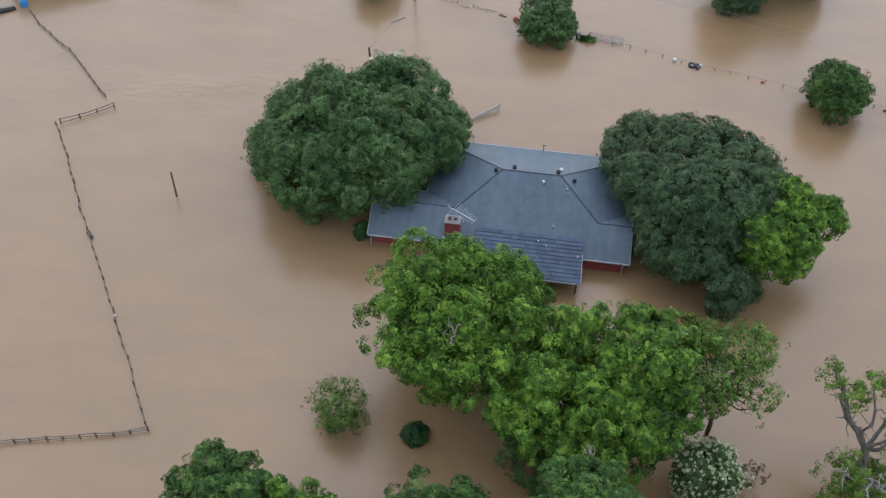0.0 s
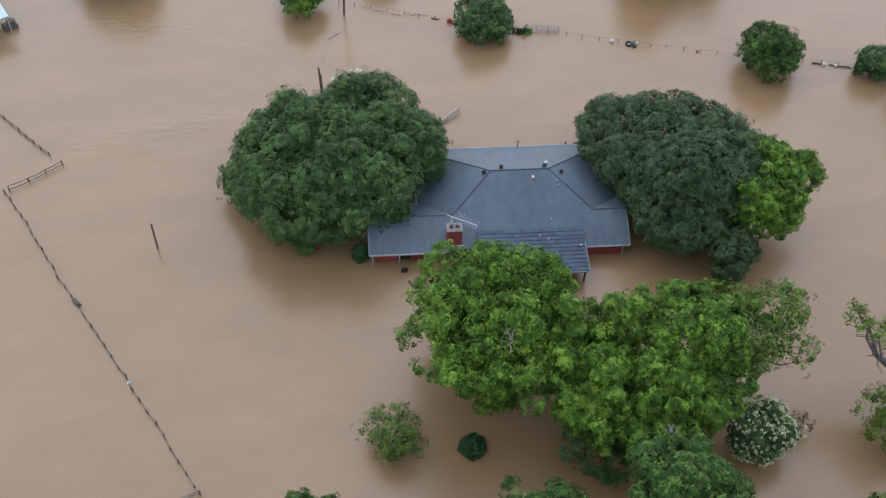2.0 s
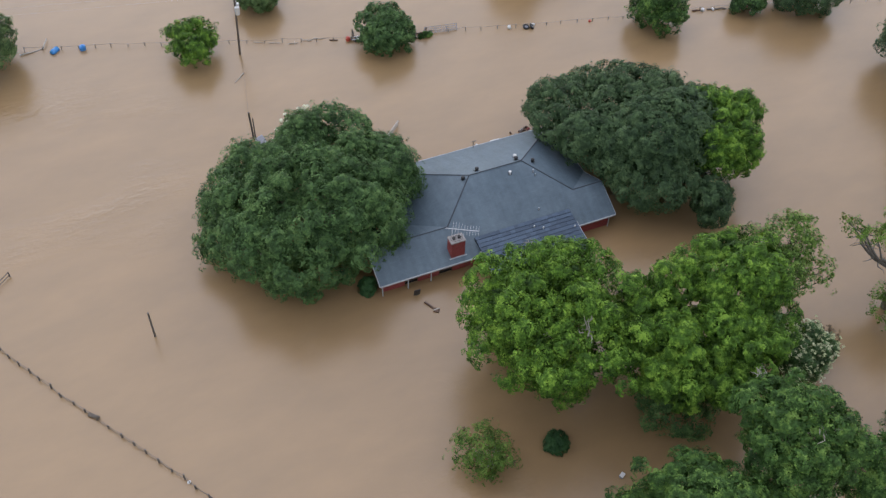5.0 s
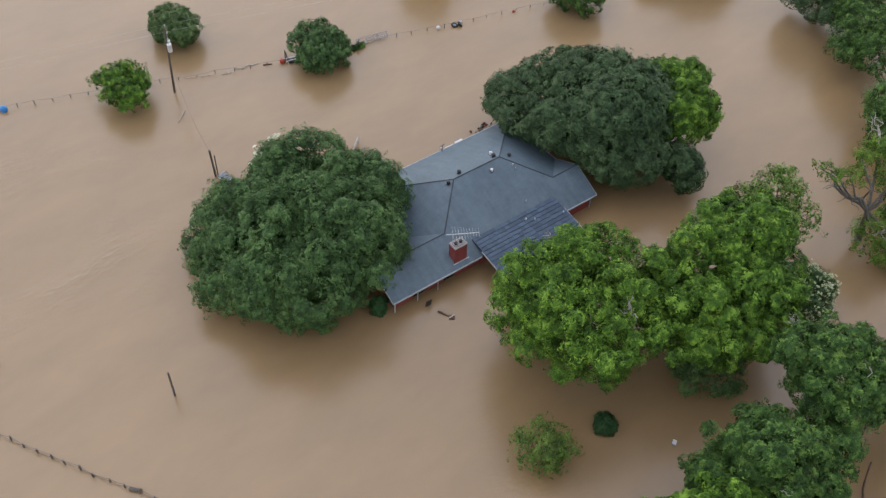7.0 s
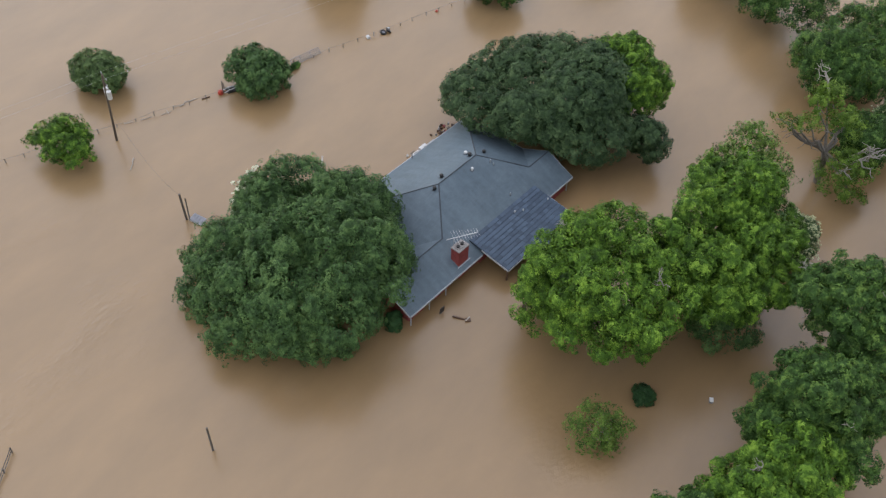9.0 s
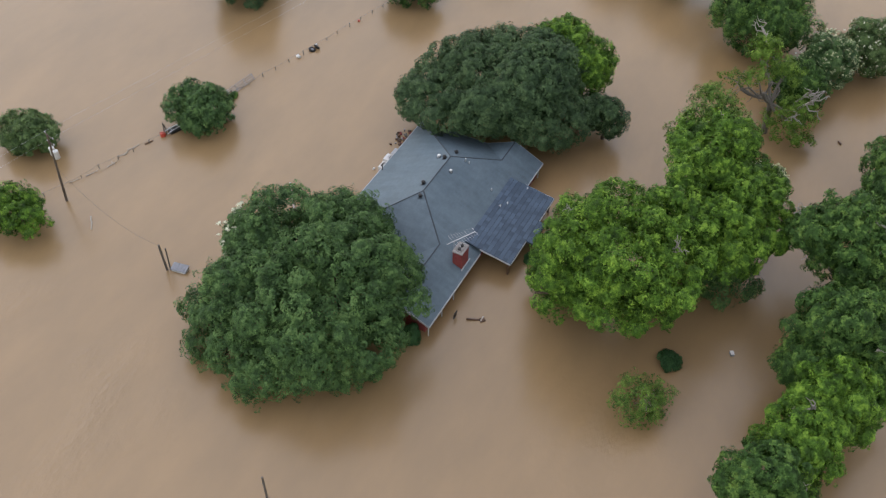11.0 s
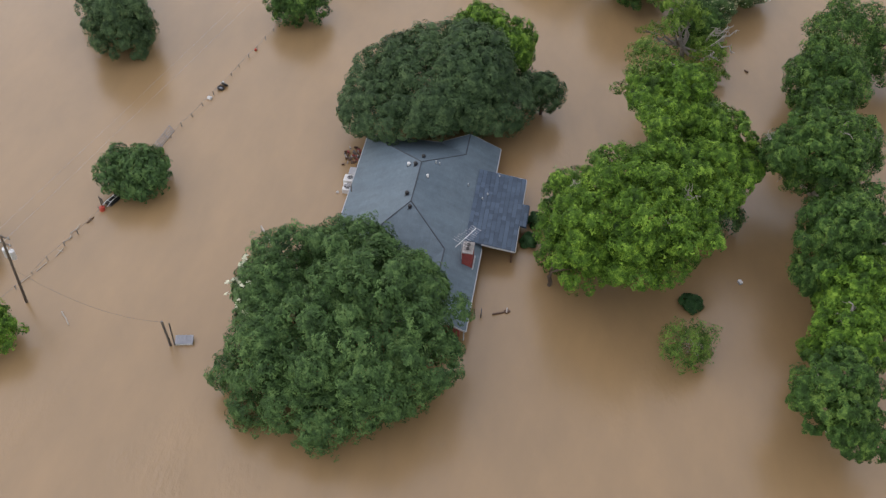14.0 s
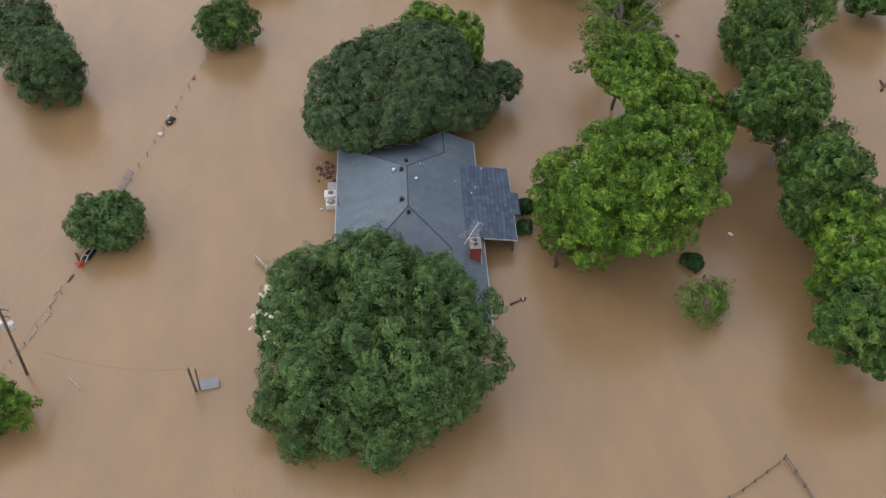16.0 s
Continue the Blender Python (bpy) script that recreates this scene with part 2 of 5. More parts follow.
WOOD = mottled("weathered_grey_wood", (0.06, 0.05, 0.042), (0.15, 0.13, 0.11), 0.9, 3, stretch=(1, 1, 0.2))
FENCEWOOD = mottled("grey_brown_fence_wood", (0.13, 0.115, 0.10), (0.27, 0.245, 0.215), 0.9, 3)
PALEWOOD = mottled("bleached_wood", (0.28, 0.25, 0.21), (0.45, 0.41, 0.36), 0.85, 3)
BROWN = mottled("wet_brown_timber", (0.05, 0.025, 0.015), (0.11, 0.055, 0.03), 0.6, 3)
RED = mottled("faded_red_plastic", (0.35, 0.04, 0.025), (0.5, 0.08, 0.05), 0.45)
BLUE = mottled("blue_plastic", (0.02, 0.16, 0.42), (0.04, 0.25, 0.55), 0.4)
TEAL = mottled("pale_blue_roof_metal", (0.42, 0.55, 0.60), (0.55, 0.66, 0.70), 0.4, 1.0, metal=0.1)
PANEL = mottled("grey_sheet_metal", (0.16, 0.17, 0.19), (0.28, 0.29, 0.32), 0.7, 2.0, metal=0.0)
GLASS = mottled("dark_window_glass", (0.012, 0.014, 0.016), (0.025, 0.028, 0.03), 0.08)


# ---- building helpers ----
def part(name, bm, mat, parent=None, label=""):
    me = bpy.data.meshes.new(name)
    if isinstance(bm, bmesh.types.BMesh):
        bm.to_mesh(me)
        bm.free()
    else:
        fill(me, *bm)
    me.materials.append(mat)
    ob = new(name, me)
    ob.parent = parent
    return tagged(ob, label) if label else ob


def fill(me, verts, faces):
    """A mesh from an array of corners and an array of faces that all have as many corners."""
    verts, faces = np.asarray(verts, np.float32), np.asarray(faces, np.int32)
    me.vertices.add(len(verts))
    me.vertices.foreach_set("co", verts.ravel())
    me.loops.add(faces.size)
    me.loops.foreach_set("vertex_index", faces.ravel())
    me.polygons.add(len(faces))
    me.polygons.foreach_set("loop_start", np.arange(0, faces.size, faces.shape[1], dtype=np.int32))
    me.update(calc_edges=True)


def thing(name, label, category, group="", at=(0, 0, 0), turn=0.0, kind=""):
    ob = new(name)
    ob.empty_display_size = 0.2
    ob.matrix_world = pose(*at, 0, 0, turn)
    return tagged(ob, label, category, group, kind)


def box(size, at=(0, 0, 0), rot=(0, 0, 0), edge=0.0, bm=None):
    bm = bm or bmesh.new()
    made = bmesh.ops.create_cube(bm, size=1.0, matrix=pose(*at, *rot) @ Matrix.Diagonal((*size, 1)))
    if edge:
        es = list({e for v in made["verts"] for e in v.link_edges})
        bmesh.ops.bevel(bm, geom=es, offset=edge, segments=1, affect="EDGES")
    return bm


def rod(a, b, ra, rb=None, seg=8, bm=None):
    bm = bm or bmesh.new()
    a, b = Vector(a), Vector(b)
    d = b - a
    m = Matrix.Translation((a + b) / 2) @ d.to_track_quat("Z", "Y").to_matrix().to_4x4()
    bmesh.ops.create_cone(bm, cap_ends=True, segments=seg, radius1=ra, radius2=ra if rb is None else rb, depth=d.length, matrix=m)
    return bm


def slab(points, thick, bm=None):
    """A plane polygon with its underside."""
    bm = bm or bmesh.new()
    top = [bm.verts.new(p) for p in points]
    low = [bm.verts.new((p[0], p[1], p[2] - thick)) for p in points]
    bm.faces.new(top)
    bm.faces.new(low[::-1])
    for i in range(len(points)):
        j = (i + 1) % len(points)
        bm.faces.new((top[j], top[i], low[i], low[j]))
    bmesh.ops.recalc_face_normals(bm, faces=bm.faces)
    return bm


def tube(line, radii, seg=7):
    """Corners and faces of a tapered tube along a line of points."""
    line = [Vector(p) for p in line]
    verts, faces = [], []
    for i, (p, r) in enumerate(zip(line, radii)):
        d = (line[min(i + 1, len(line) - 1)] - line[max(i - 1, 0)]).normalized()
        q = d.to_track_quat("Z", "Y")
        for k in range(seg):
            a = 2 * math.pi * k / seg
            verts.append(p + q @ Vector((math.cos(a) * r, math.sin(a) * r, 0)))
    for i in range(len(line) - 1):
        for k in range(seg):
            j = (k + 1) % seg
            faces.append((i * seg + k, i * seg + j, (i + 1) * seg + j, (i + 1) * seg + k))
    return [tuple(v) for v in verts], faces


def joined(meshes):
    verts, faces = [], []
    for v, f in meshes:
        n = len(verts)
        verts += list(v)
        faces += [tuple(i + n for i in q) for q in f]
    return verts, faces


def crooked(a, b, rng, bend=0.12, steps=5):
    a, b = np.array(a, float), np.array(b, float)
    far = np.linalg.norm(b - a)
    pts = [a + (b - a) * k / steps for k in range(steps + 1)]
    for k in range(1, steps):
        pts[k] = pts[k] + rng.normal(size=3) * bend * far / steps * 1.5
    return pts


# ---- water ----
bm = bmesh.new()
bmesh.ops.create_grid(bm, x_segments=2, y_segments=2, size=2400, matrix=Matrix.Translation((0, 60, 0)))
water = tagged(part("water", bm, WATER), "calm brown muddy floodwater with faint ripples", "floodwater", kind="structure")


# ---- trees ----
def unit(v):
    return v / (np.linalg.norm(v, axis=1)[:, None] + 1e-9)


def mounds(lobes, rng, size, low=-0.8, rough=0.09, gap=2.9):
    """Billows of foliage over the outside of overlapping ellipsoids: centres, outward ways, radii."""
    out = []
    for i, (x, y, z, rx, ry, rz) in enumerate(lobes):
        area = 4 * math.pi * ((rx * ry) ** 1.6 / 3 + (rx * rz) ** 1.6 / 3 + (ry * rz) ** 1.6 / 3) ** (1 / 1.6)
        n = max(5, int(area / (gap * size**2)))
        k = np.arange(n) + 0.5
        phi, th = np.arccos(1 - 2 * k / n), math.pi * (1 + 5**0.5) * k + rng.random() * 6.3
        d = unit(np.stack([np.cos(th) * np.sin(phi), np.sin(th) * np.sin(phi), np.cos(phi)], 1) + rng.normal(size=(n, 3)) * 1.1 / math.sqrt(n))
        d = d[d[:, 2] > low]
        r = np.minimum(size * (0.6 + 0.75 * rng.random(len(d)) ** 1.4), 0.75 * min(rx, ry, rz))
        s = np.array([rx, ry, rz])
        c = np.array([x, y, z]) + d * np.maximum(s - r[:, None] * 0.97, 0.15 * s) * (1 + np.clip(rng.normal(size=(len(d), 1)), -2, 1.3) * rough)
        ok = c[:, 2] > 0.05
        for j, (x2, y2, z2, a2, b2, c2) in enumerate(lobes):
            if j != i:
                ok &= (((c - (x2, y2, z2)) / (a2, b2, c2)) ** 2).sum(1) > 0.55
        out.append(np.concatenate([c, unit(d / s), r[:, None]], 1)[ok])
    return np.concatenate(out)


def sprays(billows, rng, size, stray=0.07, loose=0.0):
    """Sprays of leaves over the outer side of each billow: centres, outward ways, radii."""
    per = np.maximum(4, (billows[:, 6] ** 2 * 4.6 * 1.15 / size**2).astype(int))
    w = np.repeat(np.arange(len(billows)), per)
    c, nrm, r = billows[w, :3], billows[w, 3:6], billows[w, 6]
    lean = unit(nrm * 0.65 + np.array([0, 0, 0.6]))
    d = unit(rng.normal(size=(len(w), 3)) + lean * 1.0)
    shape = (0.72 + 0.5 * rng.random((len(billows), 3)))[w] * np.array([1.0, 1.0, 0.86])
    out = 0.80 + 0.26 * rng.random(len(w)) + np.where(rng.random(len(w)) < stray, 0.2 + 0.25 * rng.random(len(w)), 0.0)
    if loose:
        out = np.where(rng.random(len(w)) < loose, 0.3 + 1.3 * rng.random(len(w)), out)
        shape = shape * np.array([1.1, 1.1, 0.7])
    f = c + d * (r * out)[:, None] * shape
    ok = (f[:, 2] > 0.02) & ((d * lean).sum(1) > -0.12)
    for x, y, z, *_, q in billows:
        ok &= ((f - (x, y, z)) ** 2).sum(1) > ((0.74 - 0.7 * loose) * q) ** 2
    q = size * (0.75 + 0.75 * rng.random(len(w)))
    return np.concatenate([f, d, q[:, None]], 1)[ok]


def leaves(tufts, rng, count, size, aspect=0.72, fan=0.0, ruffle=0.26):
    """Small pointed leaves on sprays (centre, outward way, radius); they lie along the spray and fan out from it."""
    per = np.maximum(2, (count * tufts[:, 6] ** 2 / (tufts[:, 6] ** 2).sum()).astype(int))
    w = np.repeat(np.arange(len(tufts)), per)
    m = len(w)
    d = tufts[w, 3:6]
    e = unit(rng.normal(size=(m, 3)) + d * 1.0)
    place = tufts[w, :3] + e * (tufts[w, 6] * (0.7 + 0.3 * rng.random(m)))[:, None]
    face = unit(d * 0.95 + e * 0.45 + rng.normal(size=(m, 3)) * ruffle + np.array([0, 0, 0.35]))
    run = rng.normal(size=(m, 3)) + fan * unit(e - d * (e * d).sum(1)[:, None])
    side = unit(np.cross(face, run))
    long = np.cross(side, face)
    s = size * (0.6 + 0.8 * rng.random(m))[:, None]
    keep = place[:, 2] > -0.05
    tip, wide = long * s * 0.5, side * s * 0.5 * aspect
    v = np.stack([place - tip + wide, place - tip - wide, place + tip - face * s * 0.12], 1)[keep]
    return v.reshape(-1, 3)


def leafage(*corner_sets):
    v = np.concatenate(corner_sets)
    return v, np.arange(len(v)).reshape(-1, 3)


def round_tufts(centres, radius):
    """Free tufts that face upwards."""
    n = len(centres)
    return np.concatenate([centres, np.tile([0, 0, 1.0], (n, 1)), np.full((n, 1), radius)], 1)


def tree(name, label, lobes, base, leaf, seed, count, size=0.17, billow=0.95, spray=0.27, bark=BARK, trunk=0.3, low=-0.85, core=0.5, dead=0, flowers=0,
         bloom=0.12, push=0.05, group="", category="tree", limbs=6, thin=1.0, brown=0, bare=(), fork_at=None, fan=0.6, rough=0.09, stray=0.07, flower_side=None, gap=2.9, loose=0.0):
    """A tapered trunk with limbs and a crown of billows, sprays and many small leaves. Places are in world metres."""
    rng = np.random.default_rng(seed)
    bx, by = base
    shift = np.array([bx, by, 0.0])
    pad = (0.5 if count > 90000 else 1.1) * spray
    lobes = [(x - bx, y - by, z, max(a - pad, 0.6 * a), max(b - pad, 0.6 * b), max(c - pad, 0.6 * c)) for x, y, z, a, b, c in lobes]
    top = thing(name, label, category, group, at=(bx, by, 0))
    swells = mounds(lobes, rng, billow, low, rough, gap)
    tufts = sprays(swells, rng, spray, stray, loose)
    if thin < 1:
        tufts = tufts[rng.random(len(tufts)) < thin]
    centres = tufts[:, :3]
    sets = [leaves(tufts, rng, count, size, fan=fan)]
    if core:
        # the shaded foliage behind the outer billows
        behind = [(x, y, z, max(a - 1.3 * billow, 0.45 * a), max(b - 1.3 * billow, 0.45 * b), max(c - 1.3 * billow, 0.45 * c)) for x, y, z, a, b, c in lobes]
        sets.append(leaves(sprays(mounds(behind, rng, billow * 0.9, low, rough, 1.6), rng, spray * 1.3, 0.0), rng, int(count * 0.6 * core), size * 1.3))
    part("crown", leafage(*sets), leaf, top)
    # trunk and limbs
    cz = max(1.0, min(l[2] for l in lobes) * 0.5)
    fork = np.array([rng.normal() * 0.15, rng.normal() * 0.15, cz]) if fork_at is None else np.array(fork_at) - shift
    r0 = trunk
    part("trunk", tube(crooked((0, 0, -0.8), fork, rng, 0.06, 4), np.linspace(r0 * 1.25, r0 * 0.85, 5), 9), bark, top)
    ends = [np.array(l[:3]) + rng.normal(size=3) * 0.3 * np.array(l[3:]) * 0.5 for l in lobes]
    while len(ends) < limbs:
        l = lobes[rng.integers(len(lobes))]
        d = rng.normal(size=3)
        d[2] = abs(d[2]) * 0.6
        ends.append(np.array(l[:3]) + d / np.linalg.norm(d) * np.array(l[3:]) * 0.6)
    for e in ends[:max(limbs, len(lobes))]:
        line = crooked(fork, e, rng, 0.16, 5)
        sub = [tube(line, np.linspace(r0 * 0.6, r0 * 0.14, 6), 6)]
        for k in (2, 3, 4):
            for _ in range(2):
                tip = line[k] + np.clip(rng.normal(size=3), -1.4, 1.4) * np.array([1, 1, 0.6]) * 0.13 * np.linalg.norm(e - fork)
                tip[2] = max(tip[2], 0.4)
                sub.append(tube(crooked(line[k], tip, rng, 0.2, 3), np.linspace(r0 * 0.22, r0 * 0.05, 4), 5))
        part("limb", joined(sub), bark, top)
    for k in range(dead + len(bare)):
        c, big = (centres[rng.integers(len(centres))], 0.8) if k < dead else (np.array(bare[k - dead][:3]) - shift, (*bare[k - dead], 1.0)[3])
        away = c - np.array([*np.mean(centres[:, :2], 0), c[2]])
        away = away / (np.linalg.norm(away) + 1e-6)
        start = c - away * 0.7 * big - np.array([0, 0, 0.9 * big])
        sub = [tube(crooked(start, c, rng, 0.12, 4), np.linspace(0.07, 0.045, 5) * big, 6)]
        for _ in range(4):
            d = rng.normal(size=3) * 0.75 + away * 0.5 + np.array([0, 0, 0.35])
            line = crooked(c - (c - start) * 0.35 * rng.random(), c + d / np.linalg.norm(d) * big * (0.45 + 0.45 * rng.random()), rng, 0.25, 4)
            sub.append(tube(line, np.linspace(0.042, 0.015, 5) * big, 5))
            for j in (2, 3):
                sub.append(tube(crooked(line[j], line[j] + rng.normal(size=3) * 0.2 * big, rng, 0.3, 2), np.linspace(0.022, 0.010, 3) * big, 4))
        part("dead_branch", joined(sub), PALEBARK, top, "pale bare dead branch")
    if flowers:
        pool = centres if flower_side is None else centres[(centres - np.mean(centres, 0)) @ np.array(flower_side) > 0.4]
        pick = pool[rng.integers(len(pool), size=flowers)] + rng.normal(size=(flowers, 3)) * 0.15
        out = pick + (pick - np.mean(centres, 0)) * push
        part("blossoms", leafage(leaves(round_tufts(out, bloom * 0.8), rng, flowers * 8, bloom)), CREAM if category == "shrub" else BLOSSOM, top, "clusters of white blossom")
    if brown:
        pick = centres[rng.integers(len(centres), size=brown)]
        part("dead_leaves", leafage(leaves(round_tufts(pick, 0.3), rng, brown * 14, size)), BROWNLEAF, top, "withered brown leaves")
    return top


# live oaks that hug the house
tree("live_oak", "broad dense live oak standing in floodwater beside the house",
     [(-7.2, 57.4, 3.9, 7.1, 6.6, 4.6), (-9.3, 64.0, 1.7, 4.9, 3.7, 2.6), (-0.4, 59.5, 3.8, 2.6, 3.8, 2.3), (-3.7, 64.2, 3.7, 4.0, 2.3, 3.8), (-12.7, 59.9, 2.1, 2.7, 2.7, 2.6), (-5.7, 54.9, 2.4, 2.4, 2.9, 2.5), (-10.0, 55.5, 1.8, 3.0, 3.2, 2.0), (-1.2, 62.2, 3.5, 1.9, 3.5, 3.6), (-7.0, 57.0, 6.0, 3.0, 3.0, 3.0), (-8.7, 63.8, 3.0, 4.4, 2.3, 3.4), (-13.3, 62.3, 2.7, 1.4, 1.8, 1.8), (-10.4, 66.1, 1.9, 1.9, 2.0, 1.4), (-3.3, 53.8, 2.5, 1.0, 1.1, 0.8), (0.8, 61.8, 3.1, 1.5, 1.6, 1.6)],
     (-6.8, 59.6), OAK, 11, 250000, 0.135, 1.45, 0.30, BARK, 0.55, fan=1.3, rough=0.13, gap=2.2, stray=0.15, bare=[(-12.6, 55.5, 4.5, 0.8)], group="oaks by the house")
tree("live_oak", "dense dark-green domed live oak overhanging the roof",
     [(19.9, 54.6, 3.8, 6.3, 7.2, 3.1), (16.8, 58.1, 3.6, 4.3, 4.7, 1.9), (20.6, 51.4, 4.8, 5.5, 3.8, 3.7), (21.5, 54.6, 3.4, 5.0, 5.6, 4.1), (15.2, 54.4, 4.3, 2.2, 2.6, 2.4), (18.4, 49.5, 3.2, 3.7, 3.5, 2.4), (14.5, 57.2, 3.4, 1.2, 1.5, 1.5)],
     (18.8, 54.5), OAK_DARK, 12, 200000, 0.135, 0.95, 0.27, BARK, 0.5, rough=0.07, stray=0.05, gap=1.9, group="oaks by the house")
tree("magnolia_tree", "glossy magnolia with white flowers against the oak", [(-4.7, 65.5, 3.4, 2.3, 1.7, 3.3)], (-4.3, 65.2), MAGNOLIA, 13, 22000, 0.2, 0.8, 0.28, BARK, 0.2, flowers=60, bloom=0.22, push=0.11, flower_side=(-0.25, 0.97, 0.15), category="magnolia tree")
tree("hardwood_tree", "bright green leafy tree behind the dark oak", [(24.3, 49.5, 4.7, 3.5, 3.8, 2.8), (25.5, 47.9, 4.7, 1.3, 2.2, 2.3), (24.7, 51.5, 6.0, 2.7, 2.1, 1.9), (27.9, 50.9, 4.8, 1.7, 1.9, 1.7), (26.5, 49.0, 4.0, 1.4, 1.5, 1.8)], (24.6, 50.0), BRIGHT, 14, 70000, 0.135, 0.74, 0.24, BARK, 0.28, rough=0.14, stray=0.12)
tree("hardwood_tree", "small dark leafy tree low over the water", [(20.5, 44.8, 2.7, 1.8, 1.7, 2.0), (21.6, 46.2, 2.2, 1.8, 1.9, 2.0)], (20.8, 45.2), OAK_DARK, 15, 18000, 0.135, 0.7, 0.26, BARK, 0.18, stray=0.12)
# bright hardwoods in front of the house
YARD = "hardwoods in front of the house"
tree("hardwood_tree", "large bright green tree with billowing clumps and pale limbs",
     [(1.3, 38.7, 7.5, 4.8, 5.2, 3.4), (-0.7, 39.6, 4.8, 1.8, 3.3, 2.1), (0.7, 36.6, 4.3, 1.7, 1.9, 2.9), (4.0, 43.3, 3.3, 4.0, 2.3, 3.9), (0.3, 42.5, 5.0, 2.9, 2.4, 3.9), (7.6, 37.6, 4.2, 2.7, 2.3, 2.5), (3.4, 41.7, 8.8, 1.3, 0.9, 0.8), (5.4, 40.4, 9.2, 0.9, 1.4, 0.8), (2.0, 42.0, 4.0, 2.5, 2.5, 2.5), (-0.7, 38.8, 4.1, 1.0, 1.1, 0.8), (4.5, 42.2, 3.8, 1.1, 1.0, 0.9)],
     (0.55, 44.7), BRIGHT, 21, 150000, 0.135, 0.72, 0.24, BARK, 0.16, bare=[(1.4, 35.8, 9.2, 1.4), (2.4, 43.6, 9.0, 0.7), (-0.6, 37.2, 8.4, 0.6)], rough=0.3, stray=0.12, gap=3.7, group=YARD)
tree("hardwood_tree", "tall bright green tree with billowing clumps of leaves",
     [(9.9, 33.0, 5.8, 5.1, 3.1, 2.9), (13.1, 34.8, 8.0, 3.1, 2.6, 3.0), (12.9, 36.0, 8.0, 3.8, 3.2, 2.0), (8.3, 36.6, 8.1, 1.9, 1.4, 2.5), (6.6, 35.4, 6.3, 3.0, 3.1, 3.0), (9.8, 30.7, 5.3, 3.5, 1.9, 2.0), (15.0, 36.0, 6.0, 1.4, 1.4, 1.4), (8.5, 35.1, 4.9, 1.2, 1.1, 0.9)],
     (10.0, 34.0), BRIGHT, 22, 150000, 0.135, 0.72, 0.24, PALEBARK, 0.26, dead=2, rough=0.3, stray=0.12, gap=3.7, group=YARD)
tree("understory_tree", "darker green tree under the bright hardwoods", [(8.7, 32.7, 3.0, 4.4, 2.3, 2.5), (13.0, 32.9, 3.8, 3.0, 2.2, 3.6), (7.2, 32.3, 1.7, 3.1, 2.7, 1.7)], (11.0, 32.6), OAK, 23, 42000, 0.135, 0.95, 0.28, BARK, 0.2, rough=0.12)
tree("thin_tree", "slender open tree with leaf tufts on bare limbs", [(19.0, 36.7, 7.6, 2.4, 1.8, 1.3), (17.3, 35.2, 7.0, 1.6, 2.1, 1.2), (17.5, 34.7, 5.4, 1.2, 1.4, 1.7), (19.3, 35.4, 6.2, 0.8, 1.2, 1.2), (19.9, 36.9, 8.3, 1.4, 1.0, 0.9), (19.8, 35.8, 7.6, 0.8, 1.4, 1.4), (20.3, 34.5, 5.9, 1.5, 1.2, 0.8), (19.8, 33.4, 5.7, 0.7, 1.0, 0.6), (17.4, 38.9, 5.8, 0.8, 1.0, 0.8), (17.2, 38.0, 6.7, 1.0, 1.0, 1.6), (17.7, 34.8, 3.4, 1.1, 0.6, 1.1)],
     (18.4, 35.1), SOFTGREEN, 24, 15000, 0.135, 0.42, 0.22, BARK, 0.15, core=0.04, limbs=13, thin=0.36, fork_at=(18.0, 35.2, 3.6), stray=0.3, rough=0.3, loose=0.5)
tree("dying_tree", "half-dead tree with sparse yellow-green leaves and bare pale limbs", [(28.5, 34.0, 7.5, 1.5, 1.5, 1.9), (24.9, 36.6, 6.3, 0.8, 0.9, 0.5), (24.6, 35.4, 6.8, 1.1, 1.2, 0.7), (25.4, 34.1, 6.7, 1.5, 1.2, 0.8), (26.5, 34.2, 8.2, 1.3, 0.8, 0.8), (26.8, 30.3, 2.8, 2.6, 2.1, 2.0), (26.0, 28.8, 1.0, 0.9, 1.2, 0.9), (28.6, 31.8, 5.6, 1.2, 1.6, 1.6)],
     (27.2, 32.0), OLIVE, 25, 17000, 0.135, 0.5, 0.22, GREYBARK, 0.26, core=0.04, limbs=10, thin=0.38, fork_at=(26.9, 32.4, 3.4), bare=[(26.2, 29.2, 5.0, 1.9), (28.2, 29.4, 4.6, 2.0), (25.0, 30.3, 4.0, 1.3), (28.6, 34.8, 9.4, 1.4)], brown=4, stray=0.3, rough=0.3, loose=0.6)
tree("flowering_shrub", "large round shrub covered in white blossom", [(17.3, 31.0, 2.1, 2.3, 2.0, 2.3)], (17.3, 31.0), MAGNOLIA, 26, 20000, 0.135, 0.6, 0.24, BARK, 0.12, flowers=1200, bloom=0.13, push=0.07, category="shrub")
tree("drowned_twigs", "withered brown twigs poking out of the water", [(20.6, 31.6, 1.1, 1.1, 0.8, 0.8)], (20.6, 31.6), BROWNLEAF, 27, 330, 0.18, 0.4, 0.2, BARK, 0.04, core=0, thin=0.14, limbs=7, stray=0.3, loose=0.6, category="shrub")
